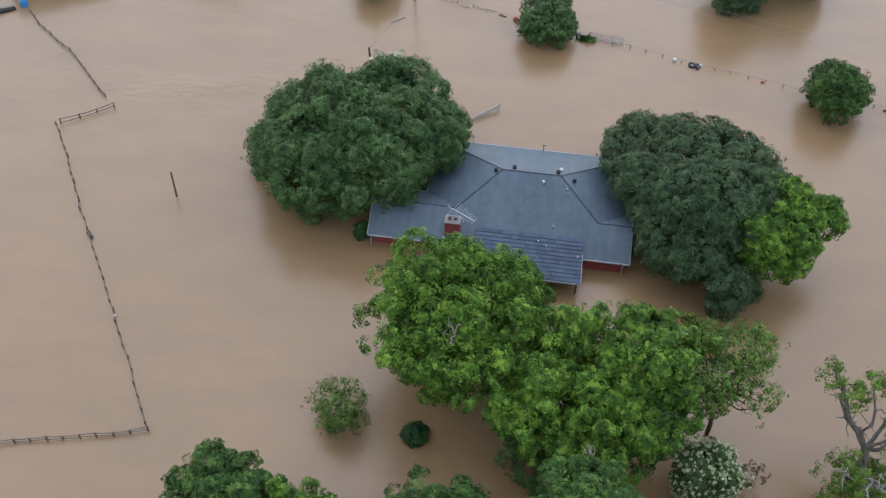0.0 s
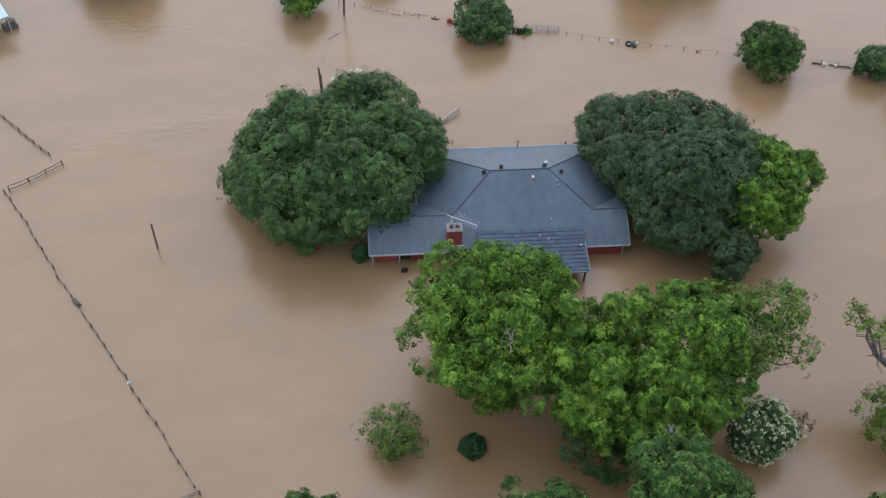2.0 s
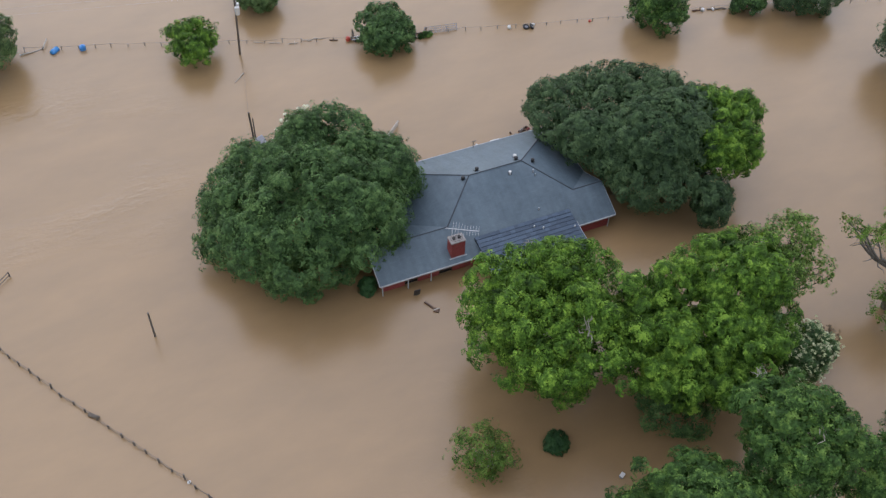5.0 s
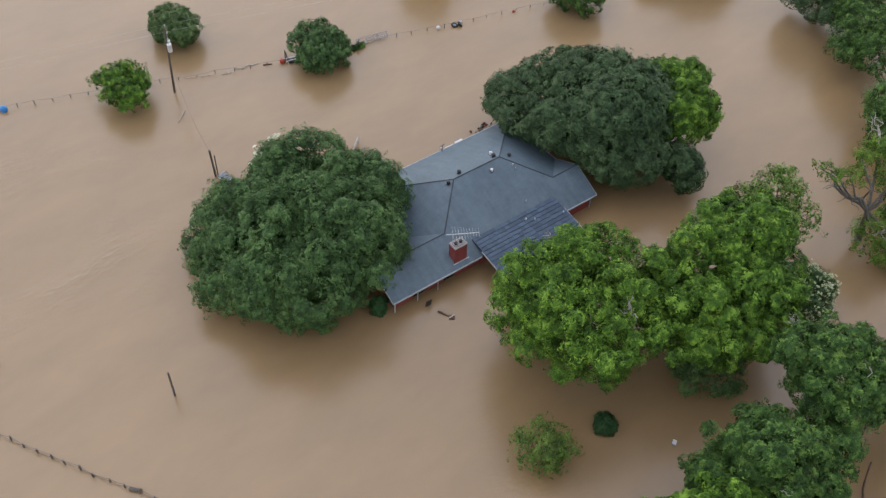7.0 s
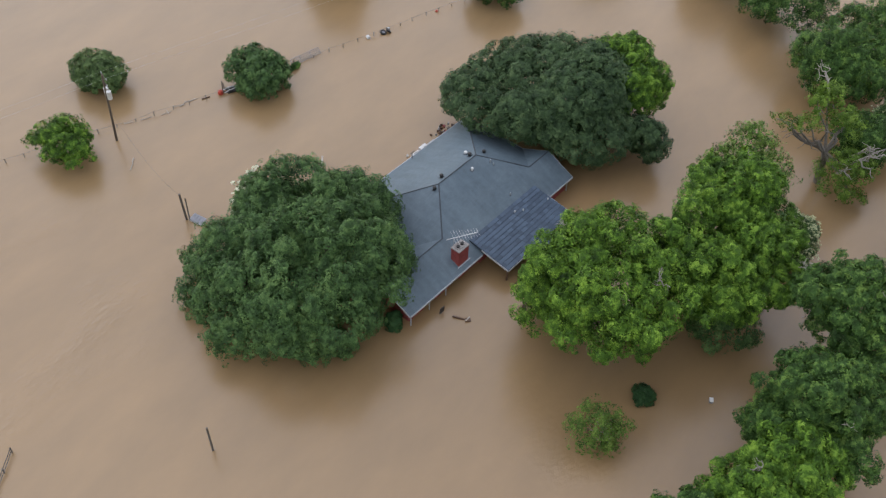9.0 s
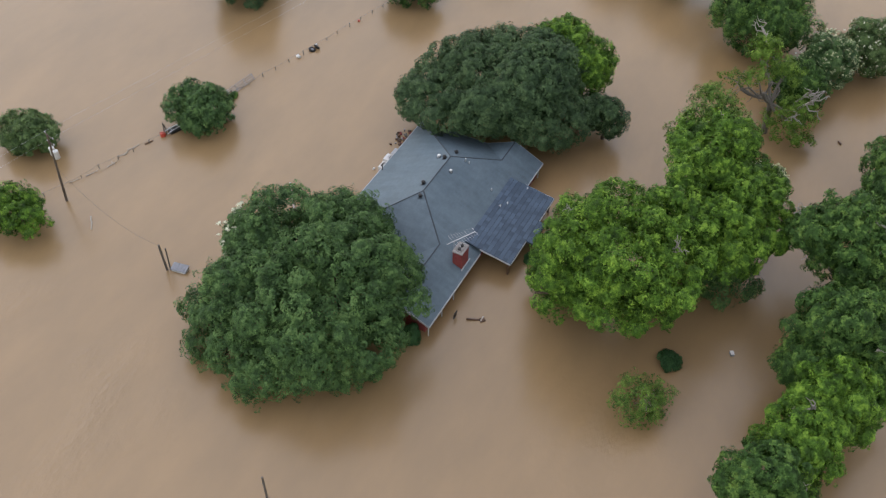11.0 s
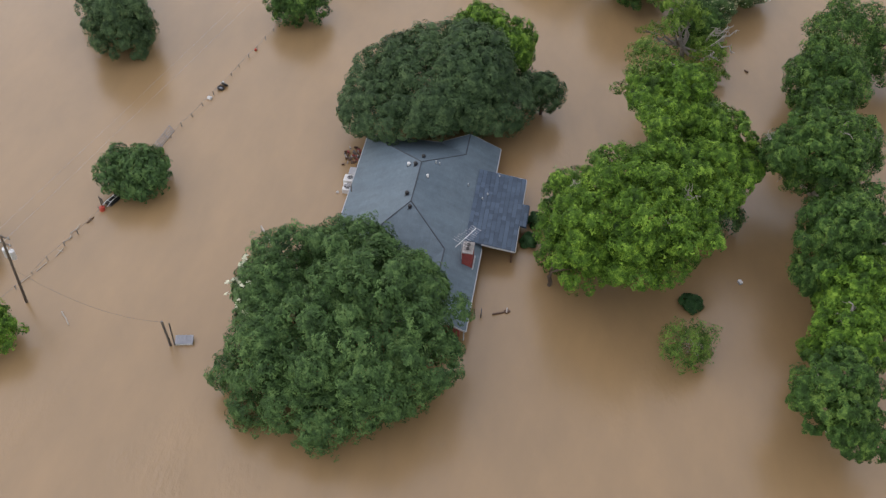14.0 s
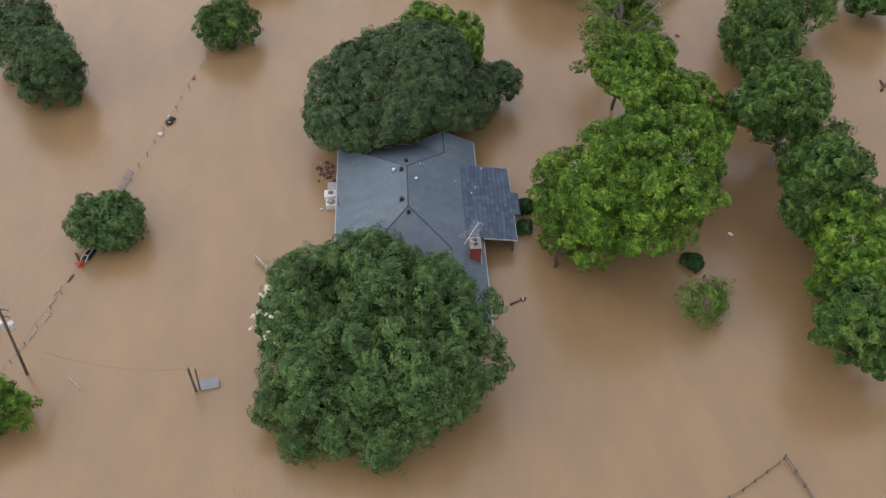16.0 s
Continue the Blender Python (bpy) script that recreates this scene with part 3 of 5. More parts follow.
# row of hardwoods along the creek side
ROW = "row of hardwoods by the water"
tree("hardwood_tree", "green tree with pale forked trunk showing through its crown", [(9.0, 24.9, 7.2, 3.4, 3.4, 3.0), (11.2, 22.6, 6.0, 2.6, 2.6, 2.6), (7.4, 23.2, 5.2, 2.5, 2.5, 2.6), (10.6, 26.4, 4.8, 2.2, 2.0, 2.0), (12.6, 20.4, 4.6, 2.5, 2.4, 2.6), (9.6, 27.5, 6.6, 1.7, 1.7, 1.6)], (8.8, 24.0), MIDGREEN, 31, 90000, 0.135, 0.74, 0.24, PALEBARK, 0.26, dead=1, bare=[(9.3, 24.0, 9.0, 1.9), (9.2, 28.5, 8.1, 1.0), (7.6, 22.8, 7.6, 0.8)], group=ROW, brown=10, rough=0.28, stray=0.12, gap=3.4)
tree("hardwood_tree", "leafy mid-green tree standing in brown water", [(1.2, 24.6, 6.0, 3.2, 3.3, 3.0), (-0.9, 26.0, 4.0, 2.1, 2.1, 2.1), (3.2, 22.6, 5.0, 2.8, 2.8, 3.0), (0.0, 22.0, 4.4, 2.6, 2.6, 2.6)], (1.4, 23.8), MIDGREEN, 32, 90000, 0.135, 0.74, 0.24, BARK, 0.28, dead=2, group=ROW, rough=0.28, stray=0.12, gap=3.4)
tree("hardwood_tree", "bright green rounded tree in the row", [(-3.2, 23.6, 4.2, 3.3, 3.0, 3.4), (-4.6, 25.6, 4.6, 1.6, 1.5, 1.6)], (-3.2, 23.6), BRIGHT, 33, 56000, 0.135, 0.74, 0.24, BARK, 0.24, bare=[(-5.9, 25.2, 6.5, 1.3)], group=ROW, rough=0.16, stray=0.1)
tree("hardwood_tree", "mid-green tree with bare pale twigs in its crown", [(-11.4, 27.0, 4.4, 2.9, 2.7, 3.2), (-13.6, 25.6, 3.6, 2.0, 2.0, 2.2)], (-11.4, 26.2), MIDGREEN, 34, 60000, 0.135, 0.74, 0.24, PALEBARK, 0.24, dead=1, bare=[(-12.1, 27.1, 5.6, 1.6), (-11.6, 28.4, 6.2, 1.0)], group=ROW, brown=10, rough=0.28, stray=0.12, gap=3.4)
tree("hardwood_tree", "green tree crowded between its neighbours", [(-7.6, 25.3, 3.6, 2.9, 2.6, 3.6)], (-7.6, 25.0), BRIGHT, 35, 46000, 0.135, 0.74, 0.24, BARK, 0.22, bare=[(-6.6, 26.2, 6.2, 0.8)], group=ROW, rough=0.28, stray=0.12, gap=3.4)
tree("hardwood_tree", "small green tree at the row's end", [(-22.2, 24.6, 3.2, 2.2, 2.0, 2.9)], (-22.2, 24.4), MIDGREEN, 36, 16000, 0.135, 0.8, 0.28, BARK, 0.18, group=ROW, rough=0.15)
tree("hardwood_tree", "dark green full-crowned tree in the row", [(22.0, 20.6, 4.2, 4.2, 3.6, 3.8), (18.0, 21.6, 4.0, 2.8, 2.8, 3.0)], (21.0, 20.8), MIDGREEN, 37, 56000, 0.135, 0.74, 0.24, BARK, 0.28, group=ROW, rough=0.15, dead=3)
tree("hardwood_tree", "dark green tree further along the row", [(28.0, 17.6, 4.0, 4.0, 3.8, 3.8), (26.6, 14.2, 3.8, 3.2, 3.0, 3.2)], (28.0, 17.6), MIDGREEN, 38, 40000, 0.135, 0.74, 0.24, BARK, 0.26, group=ROW, rough=0.15)
tree("hardwood_tree", "full mid-green tree at the edge of the flooded field", [(40.2, 36.7, 3.2, 2.6, 3.6, 2.9), (38.4, 34.5, 3.9, 3.1, 4.9, 3.6)], (38.9, 35.2), MIDGREEN, 41, 46000, 0.135, 0.9, 0.28, BARK, 0.26, rough=0.14)
tree("hardwood_tree", "green tree with brighter clumps at the edge of the flooded field", [(50.2, 46.6, 3.6, 3.6, 3.7, 3.2), (46.0, 42.4, 3.9, 3.2, 4.3, 3.2), (45.9, 45.6, 2.6, 2.3, 2.4, 2.3)], (47.0, 44.4), MIDGREEN, 42, 42000, 0.135, 0.9, 0.28, BARK, 0.26, rough=0.14)
tree("hardwood_tree", "dark green tree far out in the flooded field", [(50.6, 51.4, 3.4, 3.4, 4.4, 3.4)], (50.6, 51.4), OAK_DARK, 48, 34000, 0.135, 0.9, 0.28, BARK, 0.24, rough=0.14)
tree("hardwood_tree", "low dense green tree beside the half-dead tree", [(31.6, 30.4, 2.4, 2.8, 2.7, 2.6)], (31.6, 30.4), MIDGREEN, 43, 22000, 0.135, 0.8, 0.27, BARK, 0.2, rough=0.14)
tree("hardwood_tree", "full green tree with some withered leaves", [(44.6, 34.8, 3.4, 4.4, 4.0, 3.8)], (44.6, 34.8), MIDGREEN, 46, 36000, 0.135, 0.95, 0.28, BARK, 0.26, brown=40, rough=0.14)
tree("flowering_shrub", "tall shrub flecked with white blossom", [(36.2, 28.4, 2.6, 2.8, 2.6, 2.8)], (36.2, 28.4), MAGNOLIA, 44, 22000, 0.135, 0.7, 0.26, BARK, 0.14, flowers=700, bloom=0.13, category="shrub")
tree("hardwood_tree", "grey-green spreading tree flecked with white blossom", [(40.1, 24.6, 2.6, 3.4, 3.3, 2.8)], (40.1, 24.6), GREYGREEN, 45, 26000, 0.135, 0.75, 0.26, BARK, 0.2, flowers=420)
tree("hardwood_tree", "dark green tree at the end of the creek row", [(28.9, 6.2, 3.1, 3.8, 3.2, 3.1)], (28.9, 6.2), MIDGREEN, 47, 22000, 0.2, 0.95, 0.3, BARK, 0.24, group=ROW)
# small trees along the far fence and beyond
FAR = "small trees along the far fence"
tree("small_tree", "small round green tree on the fence line", [(9.5, 78.5, 1.7, 2.7, 3.0, 2.2)], (9.5, 78.5), OAK, 51, 24000, 0.15, 0.55, 0.22, BARK, 0.14, fan=1.6, stray=0.34, rough=0.18, group=FAR)
tree("small_tree", "small bright green tree on the fence line", [(34.3, 68.9, 2.2, 2.6, 3.0, 2.4)], (34.3, 68.9), MIDGREEN, 52, 20000, 0.15, 0.55, 0.22, BARK, 0.14, fan=1.6, stray=0.36, rough=0.22, group=FAR)
tree("small_tree", "dark green oval tree in open water", [(28.3, 84.9, 3.1, 3.5, 3.6, 4.1)], (28.3, 84.9), OAK_DARK, 53, 40000, 0.135, 0.85, 0.26, BARK, 0.2, rough=0.11, group=FAR)
tree("small_tree", "dark green tree in open water", [(34.4, 87.6, 3.2, 3.8, 3.6, 3.9)], (34.4, 87.6), OAK_DARK, 54, 40000, 0.135, 0.85, 0.26, BARK, 0.2, rough=0.11, group=FAR)
tree("small_tree", "low round green bush by the fence end", [(43.7, 66.6, 1.3, 2.0, 1.9, 1.7)], (43.7, 66.6), OAK, 55, 13000, 0.135, 0.6, 0.24, BARK, 0.1, group=FAR)
tree("small_tree", "dark tree with bare pale twigs on top", [(49.4, 64.6, 2.6, 4.0, 3.8, 3.4)], (49.4, 64.6), OAK_DARK, 56, 34000, 0.135, 0.85, 0.26, PALEBARK, 0.2, dead=6, group=FAR)
tree("small_tree", "small bright green tree beside the utility pole", [(-7.3, 85.2, 1.9, 2.3, 3.1, 1.6)], (-7.3, 85.2), BRIGHT, 57, 17000, 0.135, 0.6, 0.24, BARK, 0.14, thin=0.85, rough=0.25, stray=0.25, loose=0.3, group=FAR)
tree("small_tree", "small dark green round tree behind the utility pole", [(1.1, 90.5, 1.5, 2.4, 3.0, 1.9)], (1.1, 90.5), GREYGREEN, 58, 20000, 0.135, 0.5, 0.22, BARK, 0.13, rough=0.05, group=FAR)
tree("small_tree", "grey-green spreading tree at the far fence", [(-25.2, 93.2, 2.6, 4.3, 4.2, 3.2)], (-25.2, 93.2), GREYGREEN, 59, 34000, 0.135, 0.85, 0.26, BARK, 0.18, group=FAR)
# shrubs in the front yard
tree("crape_shrub", "thin pale green shrub with see-through twigs", [(-5.8, 35.0, 1.6, 1.9, 2.0, 1.9)], (-5.8, 34.2), SOFTGREEN, 61, 5600, 0.125, 0.5, 0.2, PALEBARK, 0.06, core=0.04, limbs=20, rough=0.3, stray=0.3, thin=0.65, loose=0.65, category="shrub", brown=5)
tree("clipped_bush", "clipped round dark green bush half under water", [(-0.9, 34.2, 0.1, 0.98, 1.02, 0.98)], (-0.9, 34.2), HEDGE, 62, 9800, 0.08, 0.3, 0.12, BARK, 0.05, rough=0.02, stray=0.02, core=0.6, limbs=3, category="bush")
HX, HY, HTURN = -5.32, 50.82, -6.34
HOUSE_POSE = pose(HX, HY, 0, 0, 0, HTURN)


def yard(u, v):
    p = HOUSE_POSE @ Vector((u, v, 0))
    return p.x, p.y


for bu, bv, br, bh in ((12.9, -3.75, 0.85, 0.95), (10.6, -3.5, 0.8, 0.9), (-0.55, 1.1, 0.8, 1.3)):
    bx, by = yard(bu, bv)
    tree("clipped_bush", "dark green bush growing against the house", [(bx, by, 0.15, br, br, bh)], (bx, by), HEDGE, 63 + int(bu), 6000, 0.11, 0.32, 0.15, BARK, 0.05, rough=0.04, core=0.6, limbs=3, category="bush", group="bushes by the house")


# ---- the flooded house (local metres: u along the front, v to the back, z above the water) ----
EAVE, SLOPE, LONG, DEEP, WING, HIP = 1.36, 0.488, 19.75, 11.42, 5.2, 3.84
MID, HALF = DEEP / 2, WING / 2
RZ, WZ = EAVE + SLOPE * MID, EAVE + SLOPE * HALF
A, B = (HIP + MID, MID, RZ), (LONG - MID, MID, RZ)
P, Q = (HIP + HALF, HALF, WZ), (LONG - HALF, HALF, WZ)
house = thing("house", "flooded red brick house with slate-grey hip roof and porch", "house", at=(HX, HY, 0), turn=HTURN)


def z_front(v):
    return EAVE + SLOPE * v


ROOF_T = 0.14
PLANES = (
    [(0, 0, EAVE), (LONG, 0, EAVE), (LONG, HALF, WZ), Q, B, A, P, (0, HALF, WZ)],
    [(LONG, DEEP, EAVE), (HIP, DEEP, EAVE), A, B],
    [A, (HIP, DEEP, EAVE), (HIP, WING, EAVE), P],
    [(0, HALF, WZ), P, (HIP, WING, EAVE), (0, WING, EAVE)],
    [B, Q, (LONG, WING, EAVE), (LONG, DEEP, EAVE)],
    [Q, (LONG, HALF, WZ), (LONG, WING, EAVE)],
)
bm = bmesh.new()
seen = {}
for plane in PLANES:
    for side in (0, 1):
        ring = []
        for p in plane:
            key = (round(p[0], 3), round(p[1], 3), side)
            if key not in seen:
                seen[key] = bm.verts.new((p[0], p[1], p[2] - ROOF_T * side))
            ring.append(seen[key])
        bm.faces.new(ring if side == 0 else ring[::-1])
rim = [(0, 0), (LONG, 0), (LONG, HALF), (LONG, WING), (LONG, DEEP), (HIP, DEEP), (HIP, WING), (0, WING), (0, HALF)]
for a, b in zip(rim, rim[1:] + rim[:1]):
    bm.faces.new([seen[(round(a[0], 3), round(a[1], 3), 0)], seen[(round(a[0], 3), round(a[1], 3), 1)], seen[(round(b[0], 3), round(b[1], 3), 1)], seen[(round(b[0], 3), round(b[1], 3), 0)]])
bmesh.ops.recalc_face_normals(bm, faces=bm.faces)
roof = part("roof", bm, SHINGLE, house, "slate-grey asphalt shingle hip roof")


def cap_strip(a, b, wide=0.055, rise=0.045):
    """Ridge cap: a low peaked strip from a to b."""
    a, b = Vector(a), Vector(b)
    d = (b - a).normalized()
    side = d.cross(Vector((0, 0, 1))).normalized() * wide
    up, drop = Vector((0, 0, rise)), Vector((0, 0, -wide * SLOPE * 0.7 + rise * 0.6))
    bm = bmesh.new()
    ring = []
    for p in (a, b):
        ring.append([bm.verts.new(p + w) for w in (side + drop, up, -side + drop, Vector((0, 0, -0.10)))])
    for i in range(4):
        bm.faces.new((ring[0][i], ring[0][(i + 1) % 4], ring[1][(i + 1) % 4], ring[1][i]))
    bm.faces.new(ring[0])
    bm.faces.new(ring[1][::-1])
    bmesh.ops.recalc_face_normals(bm, faces=bm.faces)
    return bm


for a, b in ((A, B), (A, P), (B, Q), (A, (HIP, DEEP, EAVE)), (B, (LONG, DEEP, EAVE)), ((0, HALF, WZ), P), (Q, (LONG, HALF, WZ))):
    part("ridge_cap", cap_strip(a, b), CAP, roof, "dark ridge cap")

# white eave boards and gutters
for a, b in (((0, 0), (8.1, 0)), ((16.2, 0), (LONG, 0)), ((LONG, WING), (LONG, DEEP)), ((HIP, DEEP), (LONG, DEEP)), ((HIP, WING), (HIP, DEEP)), ((0, WING), (HIP, WING))):
    dx, dy = b[0] - a[0], b[1] - a[1]
    n = math.hypot(dx, dy)
    ox, oy = dy / n * 0.03, -dx / n * 0.03
    if (a[0], b[0]) == (LONG, LONG):
        ox, oy = 0.03, 0
    if a[1] == DEEP and b[1] == DEEP:
        ox, oy = 0, 0.03
    if (a[0], b[0]) == (HIP, HIP):
        ox, oy = -0.03, 0
    if a[1] == WING and b[1] == WING:
        ox, oy = 0, 0.03
    part("gutter", box((n, 0.10, 0.13), ((a[0] + b[0]) / 2 + ox, (a[1] + b[1]) / 2 + oy, EAVE - 0.075), (0, 0, math.degrees(math.atan2(dy, dx))), 0.015), TRIM, roof, "weathered white gutter board")
for u, s in ((0, -1), (LONG, 1)):
    for v0, v1 in ((0, HALF), (WING, HALF)):
        L2 = math.hypot(HALF, WZ - EAVE)
        part("rake_board", box((0.05, L2, 0.15), (u + s * 0.03, (v0 + v1) / 2, (EAVE + WZ) / 2 - 0.085), (math.degrees(math.atan2(WZ - EAVE, v1 - v0)), 0, 0), 0.01), TRIM, roof, "weathered white rake board")


# brick walls with openings
def wall_run(a, b, top, openings=()):
    """Brick wall from a to b, with openings (from, to, sill, head) that go through it."""
    a, b = Vector((*a, 0)), Vector((*b, 0))
    n = (b - a).length
    turn = math.degrees(math.atan2(b.y - a.y, b.x - a.x))
    bm = bmesh.new()
    cuts = sorted(openings)
    def piece(s0, s1, z0, z1):
        if s1 - s0 > 0.01 and z1 - z0 > 0.01:
            c = a + (b - a) * ((s0 + s1) / 2 / n)
            box((s1 - s0, 0.22, z1 - z0), (c.x, c.y, (z0 + z1) / 2), (0, 0, turn), 0.0, bm)
    at = 0.0
    for s0, s1, z0, z1 in cuts:
        piece(at, s0, -0.9, top)
        piece(s0, s1, -0.9, z0)
        piece(s0, s1, z1, top)
        at = s1
    piece(at, n, -0.9, top)
    wall = part("wall", bm, BRICK, house, "dark red brick wall, wet at the waterline")
    for s0, s1, z0, z1 in cuts:
        c = a + (b - a) * ((s0 + s1) / 2 / n)
        w, h = s1 - s0, z1 - z0
        fr = bmesh.new()
        for du, dz, su, sz in ((-w / 2 + 0.03, 0, 0.06, h), (w / 2 - 0.03, 0, 0.06, h), (0, h / 2 - 0.03, w - 0.12, 0.06), (0, -h / 2 + 0.03, w - 0.12, 0.06), (0, 0.08, w - 0.12, 0.035)):
            off = Matrix.Rotation(radians(turn), 4, "Z") @ Vector((du, 0, dz))
            box((su, 0.09, sz), (c.x + off.x, c.y + off.y, (z0 + z1) / 2 + off.z), (0, 0, turn), 0.0, fr)
        # frames are brown instead of white, to put the eave shade into their colour
        win = part("window", fr, BROWN, house, "brown framed window, eave shade in the frame colour, half under water")
        part("pane", box((w - 0.11, 0.02, h - 0.11), (c.x, c.y, (z0 + z1) / 2), (0, 0, turn)), GLASS, win, "dark glass pane")
    return wall


TOPZ = EAVE - 0.02
wall_run((0.5, 0.62), (8.3, 0.62), TOPZ + 0.17, [(1.6, 2.7, -0.5, 0.95), (4.4, 5.5, -0.5, 0.95)])
wall_run((8.3, 0.45), (16.0, 0.45), TOPZ + 0.15, [(1.0, 2.4, -0.5, 0.95), (3.4, 4.4, -0.9, 1.1), (5.4, 6.8, -0.5, 0.95)])
wall_run((16.0, 0.40), (19.25, 0.40), TOPZ + 0.06)
wall_run((19.25, 0.3), (19.25, 10.9), TOPZ + 0.12, [(2.0, 3.0, -0.5, 0.9), (6.5, 7.6, -0.5, 0.9)])
wall_run((19.36, 10.9), (4.4, 10.9), TOPZ + 0.12, [(2.5, 3.6, -0.5, 0.9), (7.0, 9.0, -0.9, 1.05), (11.5, 12.6, -0.5, 0.9)])
wall_run((4.4, 11.0), (4.4, 4.7), TOPZ + 0.12)
wall_run((4.4, 4.7), (0.5, 4.7), TOPZ + 0.12, [(1.2, 2.2, -0.5, 0.9)])
wall_run((0.5, 4.8), (0.5, 0.52), TOPZ + 0.06)


def gable(u, s):
    bm = bmesh.new()
    ring = [[bm.verts.new((u + o, v, z)) for v, z in ((0.35, EAVE - 0.1), (WING - 0.35, EAVE - 0.1), (HALF, WZ - 0.2))] for o in (0, 0.12 * s)]
    bm.faces.new(ring[0])
    bm.faces.new(ring[1][::-1])
    for i in range(3):
        bm.faces.new((ring[0][i], ring[1][i], ring[1][(i + 1) % 3], ring[0][(i + 1) % 3]))
    bmesh.ops.recalc_face_normals(bm, faces=bm.faces)
    part("gable_siding", bm, SIDING, house, "pale board siding in the gable")


gable(0.35, 1)
gable(LONG - 0.35, -1)
for u in (0.22, 2.25, 4.1):
    part("porch_post", box((0.08, 0.08, 2.3), (u, 0.16, 0.16), (0, 0, 0), 0.012), TRIM, house, "white porch post")
part("porch_post", box((0.08, 0.08, 2.3), (19.3, 0.14, 0.16), (0, 0, 0), 0.012), TRIM, house, "white porch post")

# lean-to porch roof in front of the middle, with its courses of shingles
PU0, PU1, PV0, PV1, PZ0 = 8.1, 16.2, -2.57, 1.3, 1.47
PZ1 = z_front(PV1) + 0.06
porch = part("porch_roof", slab([(PU0, PV0, PZ0), (PU1, PV0, PZ0), (PU1, PV1, PZ1), (PU0, PV1, PZ1)], 0.12), PORCHBASE, house, "blue-grey shingle porch roof")
part("porch_bay_roof", slab([(10.9, -3.1, PZ0 - 0.10), (13.33, -3.1, PZ0 - 0.10), (13.33, PV0 - 0.005, PZ0 - 0.02), (10.9, PV0 - 0.005, PZ0 - 0.02)], 0.1), PORCHBASE, house, "blue-grey projecting porch edge")
for a, b in (((PU0, PV0), (10.9, PV0)), ((13.33, PV0), (PU1, PV0)), ((10.9, -3.1), (13.33, -3.1))):
    z = PZ0 - (0.16 if a[1] == -3.1 else 0.06)
    part("porch_fascia", box((b[0] - a[0], 0.06, 0.14), ((a[0] + b[0]) / 2, a[1] - 0.03, z), (0, 0, 0), 0.01), TRIM if a[1] == PV0 else PORCHBASE, porch, "weathered white fascia" if a[1] == PV0 else "dark bay fascia")
for u, s in ((PU0, -1), (PU1, 1)):
    n = math.hypot(2.6, 2.6 * (PZ1 - PZ0) / (PV1 - PV0))
    part("porch_fascia", box((0.06, n, 0.14), (u + s * 0.03, PV0 + 1.3, PZ0 + 1.3 * (PZ1 - PZ0) / (PV1 - PV0) - 0.06), (math.degrees(math.atan2(PZ1 - PZ0, PV1 - PV0)), 0, 0), 0.01), TRIM, porch, "weathered white fascia")
for u in (8.35, 12.1, 15.95):
    part("porch_post", box((0.14, 0.14, 2.1), (u, -2.3, 0.33), (0, 0, 0), 0.015), BROWN if u != 12.1 else WHITE, house, "stained brown porch post" if u != 12.1 else "white porch post")

PITCH = (PZ1 - PZ0) / (PV1 - PV0)
for u, v in ((12.85, 0.62), (13.47, 0.28), (15.85, -0.38)):
    z = PZ0 + (v - PV0) * PITCH
    part("vent_pipe", rod((u, v, z), (u, v, z + 0.2), 0.05, 0.05, 8), WHITE, porch, "short white vent pipe")

# chimney
CU, CV = 6.38, 0.80
part("chimney", box((1.12, 0.78, 2.15), (CU, CV, 2.02), (0, 0, 0), 0.02), BRICK, house, "dark red brick chimney")
part("flashing", box((1.42, 0.10, 0.07), (CU, CV - 0.45, z_front(CV - 0.45) + 0.05), (math.degrees(math.atan(SLOPE)), 0, 0), 0.01), TRIM, house, "pale metal chimney flashing")
part("chimney_crown", box((1.2, 0.86, 0.12), (CU, CV, 3.13), (0, 0, 0), 0.03), MORTAR, house, "crumbled pale mortar crown")
crng = np.random.default_rng(5)
for k in range(9):
    a = k / 9 * 6.283
    part("crown_brick", box((0.2, 0.1, 0.09), (CU + 0.42 * math.cos(a), CV + 0.27 * math.sin(a), 3.225), (crng.normal() * 6, crng.normal() * 6, math.degrees(a) + 90 + crng.normal() * 12), 0.012), MORTAR, house)
for du in (-0.22, 0.22):
    part("flue", rod((CU + du, CV, 3.15), (CU + du, CV, 3.36), 0.13, 0.12, 12), DARK, house, "dark flue pipe")

# television antenna lashed to the chimney
BA, BB = Vector((5.85, 1.68, 3.62)), Vector((8.02, 0.46, 3.62))
antenna = thing("television_antenna", "bent aluminium television antenna strapped to the chimney", "antenna", at=(HX, HY, 0), turn=HTURN)
part("mast", rod((6.2, 1.27, 1.75), (6.2, 1.27, 3.8), 0.022, seg=6), STEEL, antenna)
part("boom", rod(BA, BB, 0.028, seg=6), ALU, antenna)
bd = (BB - BA).normalized()
across = bd.cross(Vector((0, 0, 1)))
for k in range(10):
    p = BA + (BB - BA) * (0.22 + 0.78 * k / 9)
    half = 0.72 - 0.035 * k + 0.05 * math.sin(k * 2.3)
    part("element", rod(p - across * half + Vector((0, 0, 0.05 * math.sin(k))), p + across * half, 0.009, seg=5), ALU, antenna)


# roof vents
def z_roof(u, v):
    return max(EAVE + SLOPE * min(v, DEEP - v, u - HIP, LONG - u), EAVE + SLOPE * min(v, WING - v))


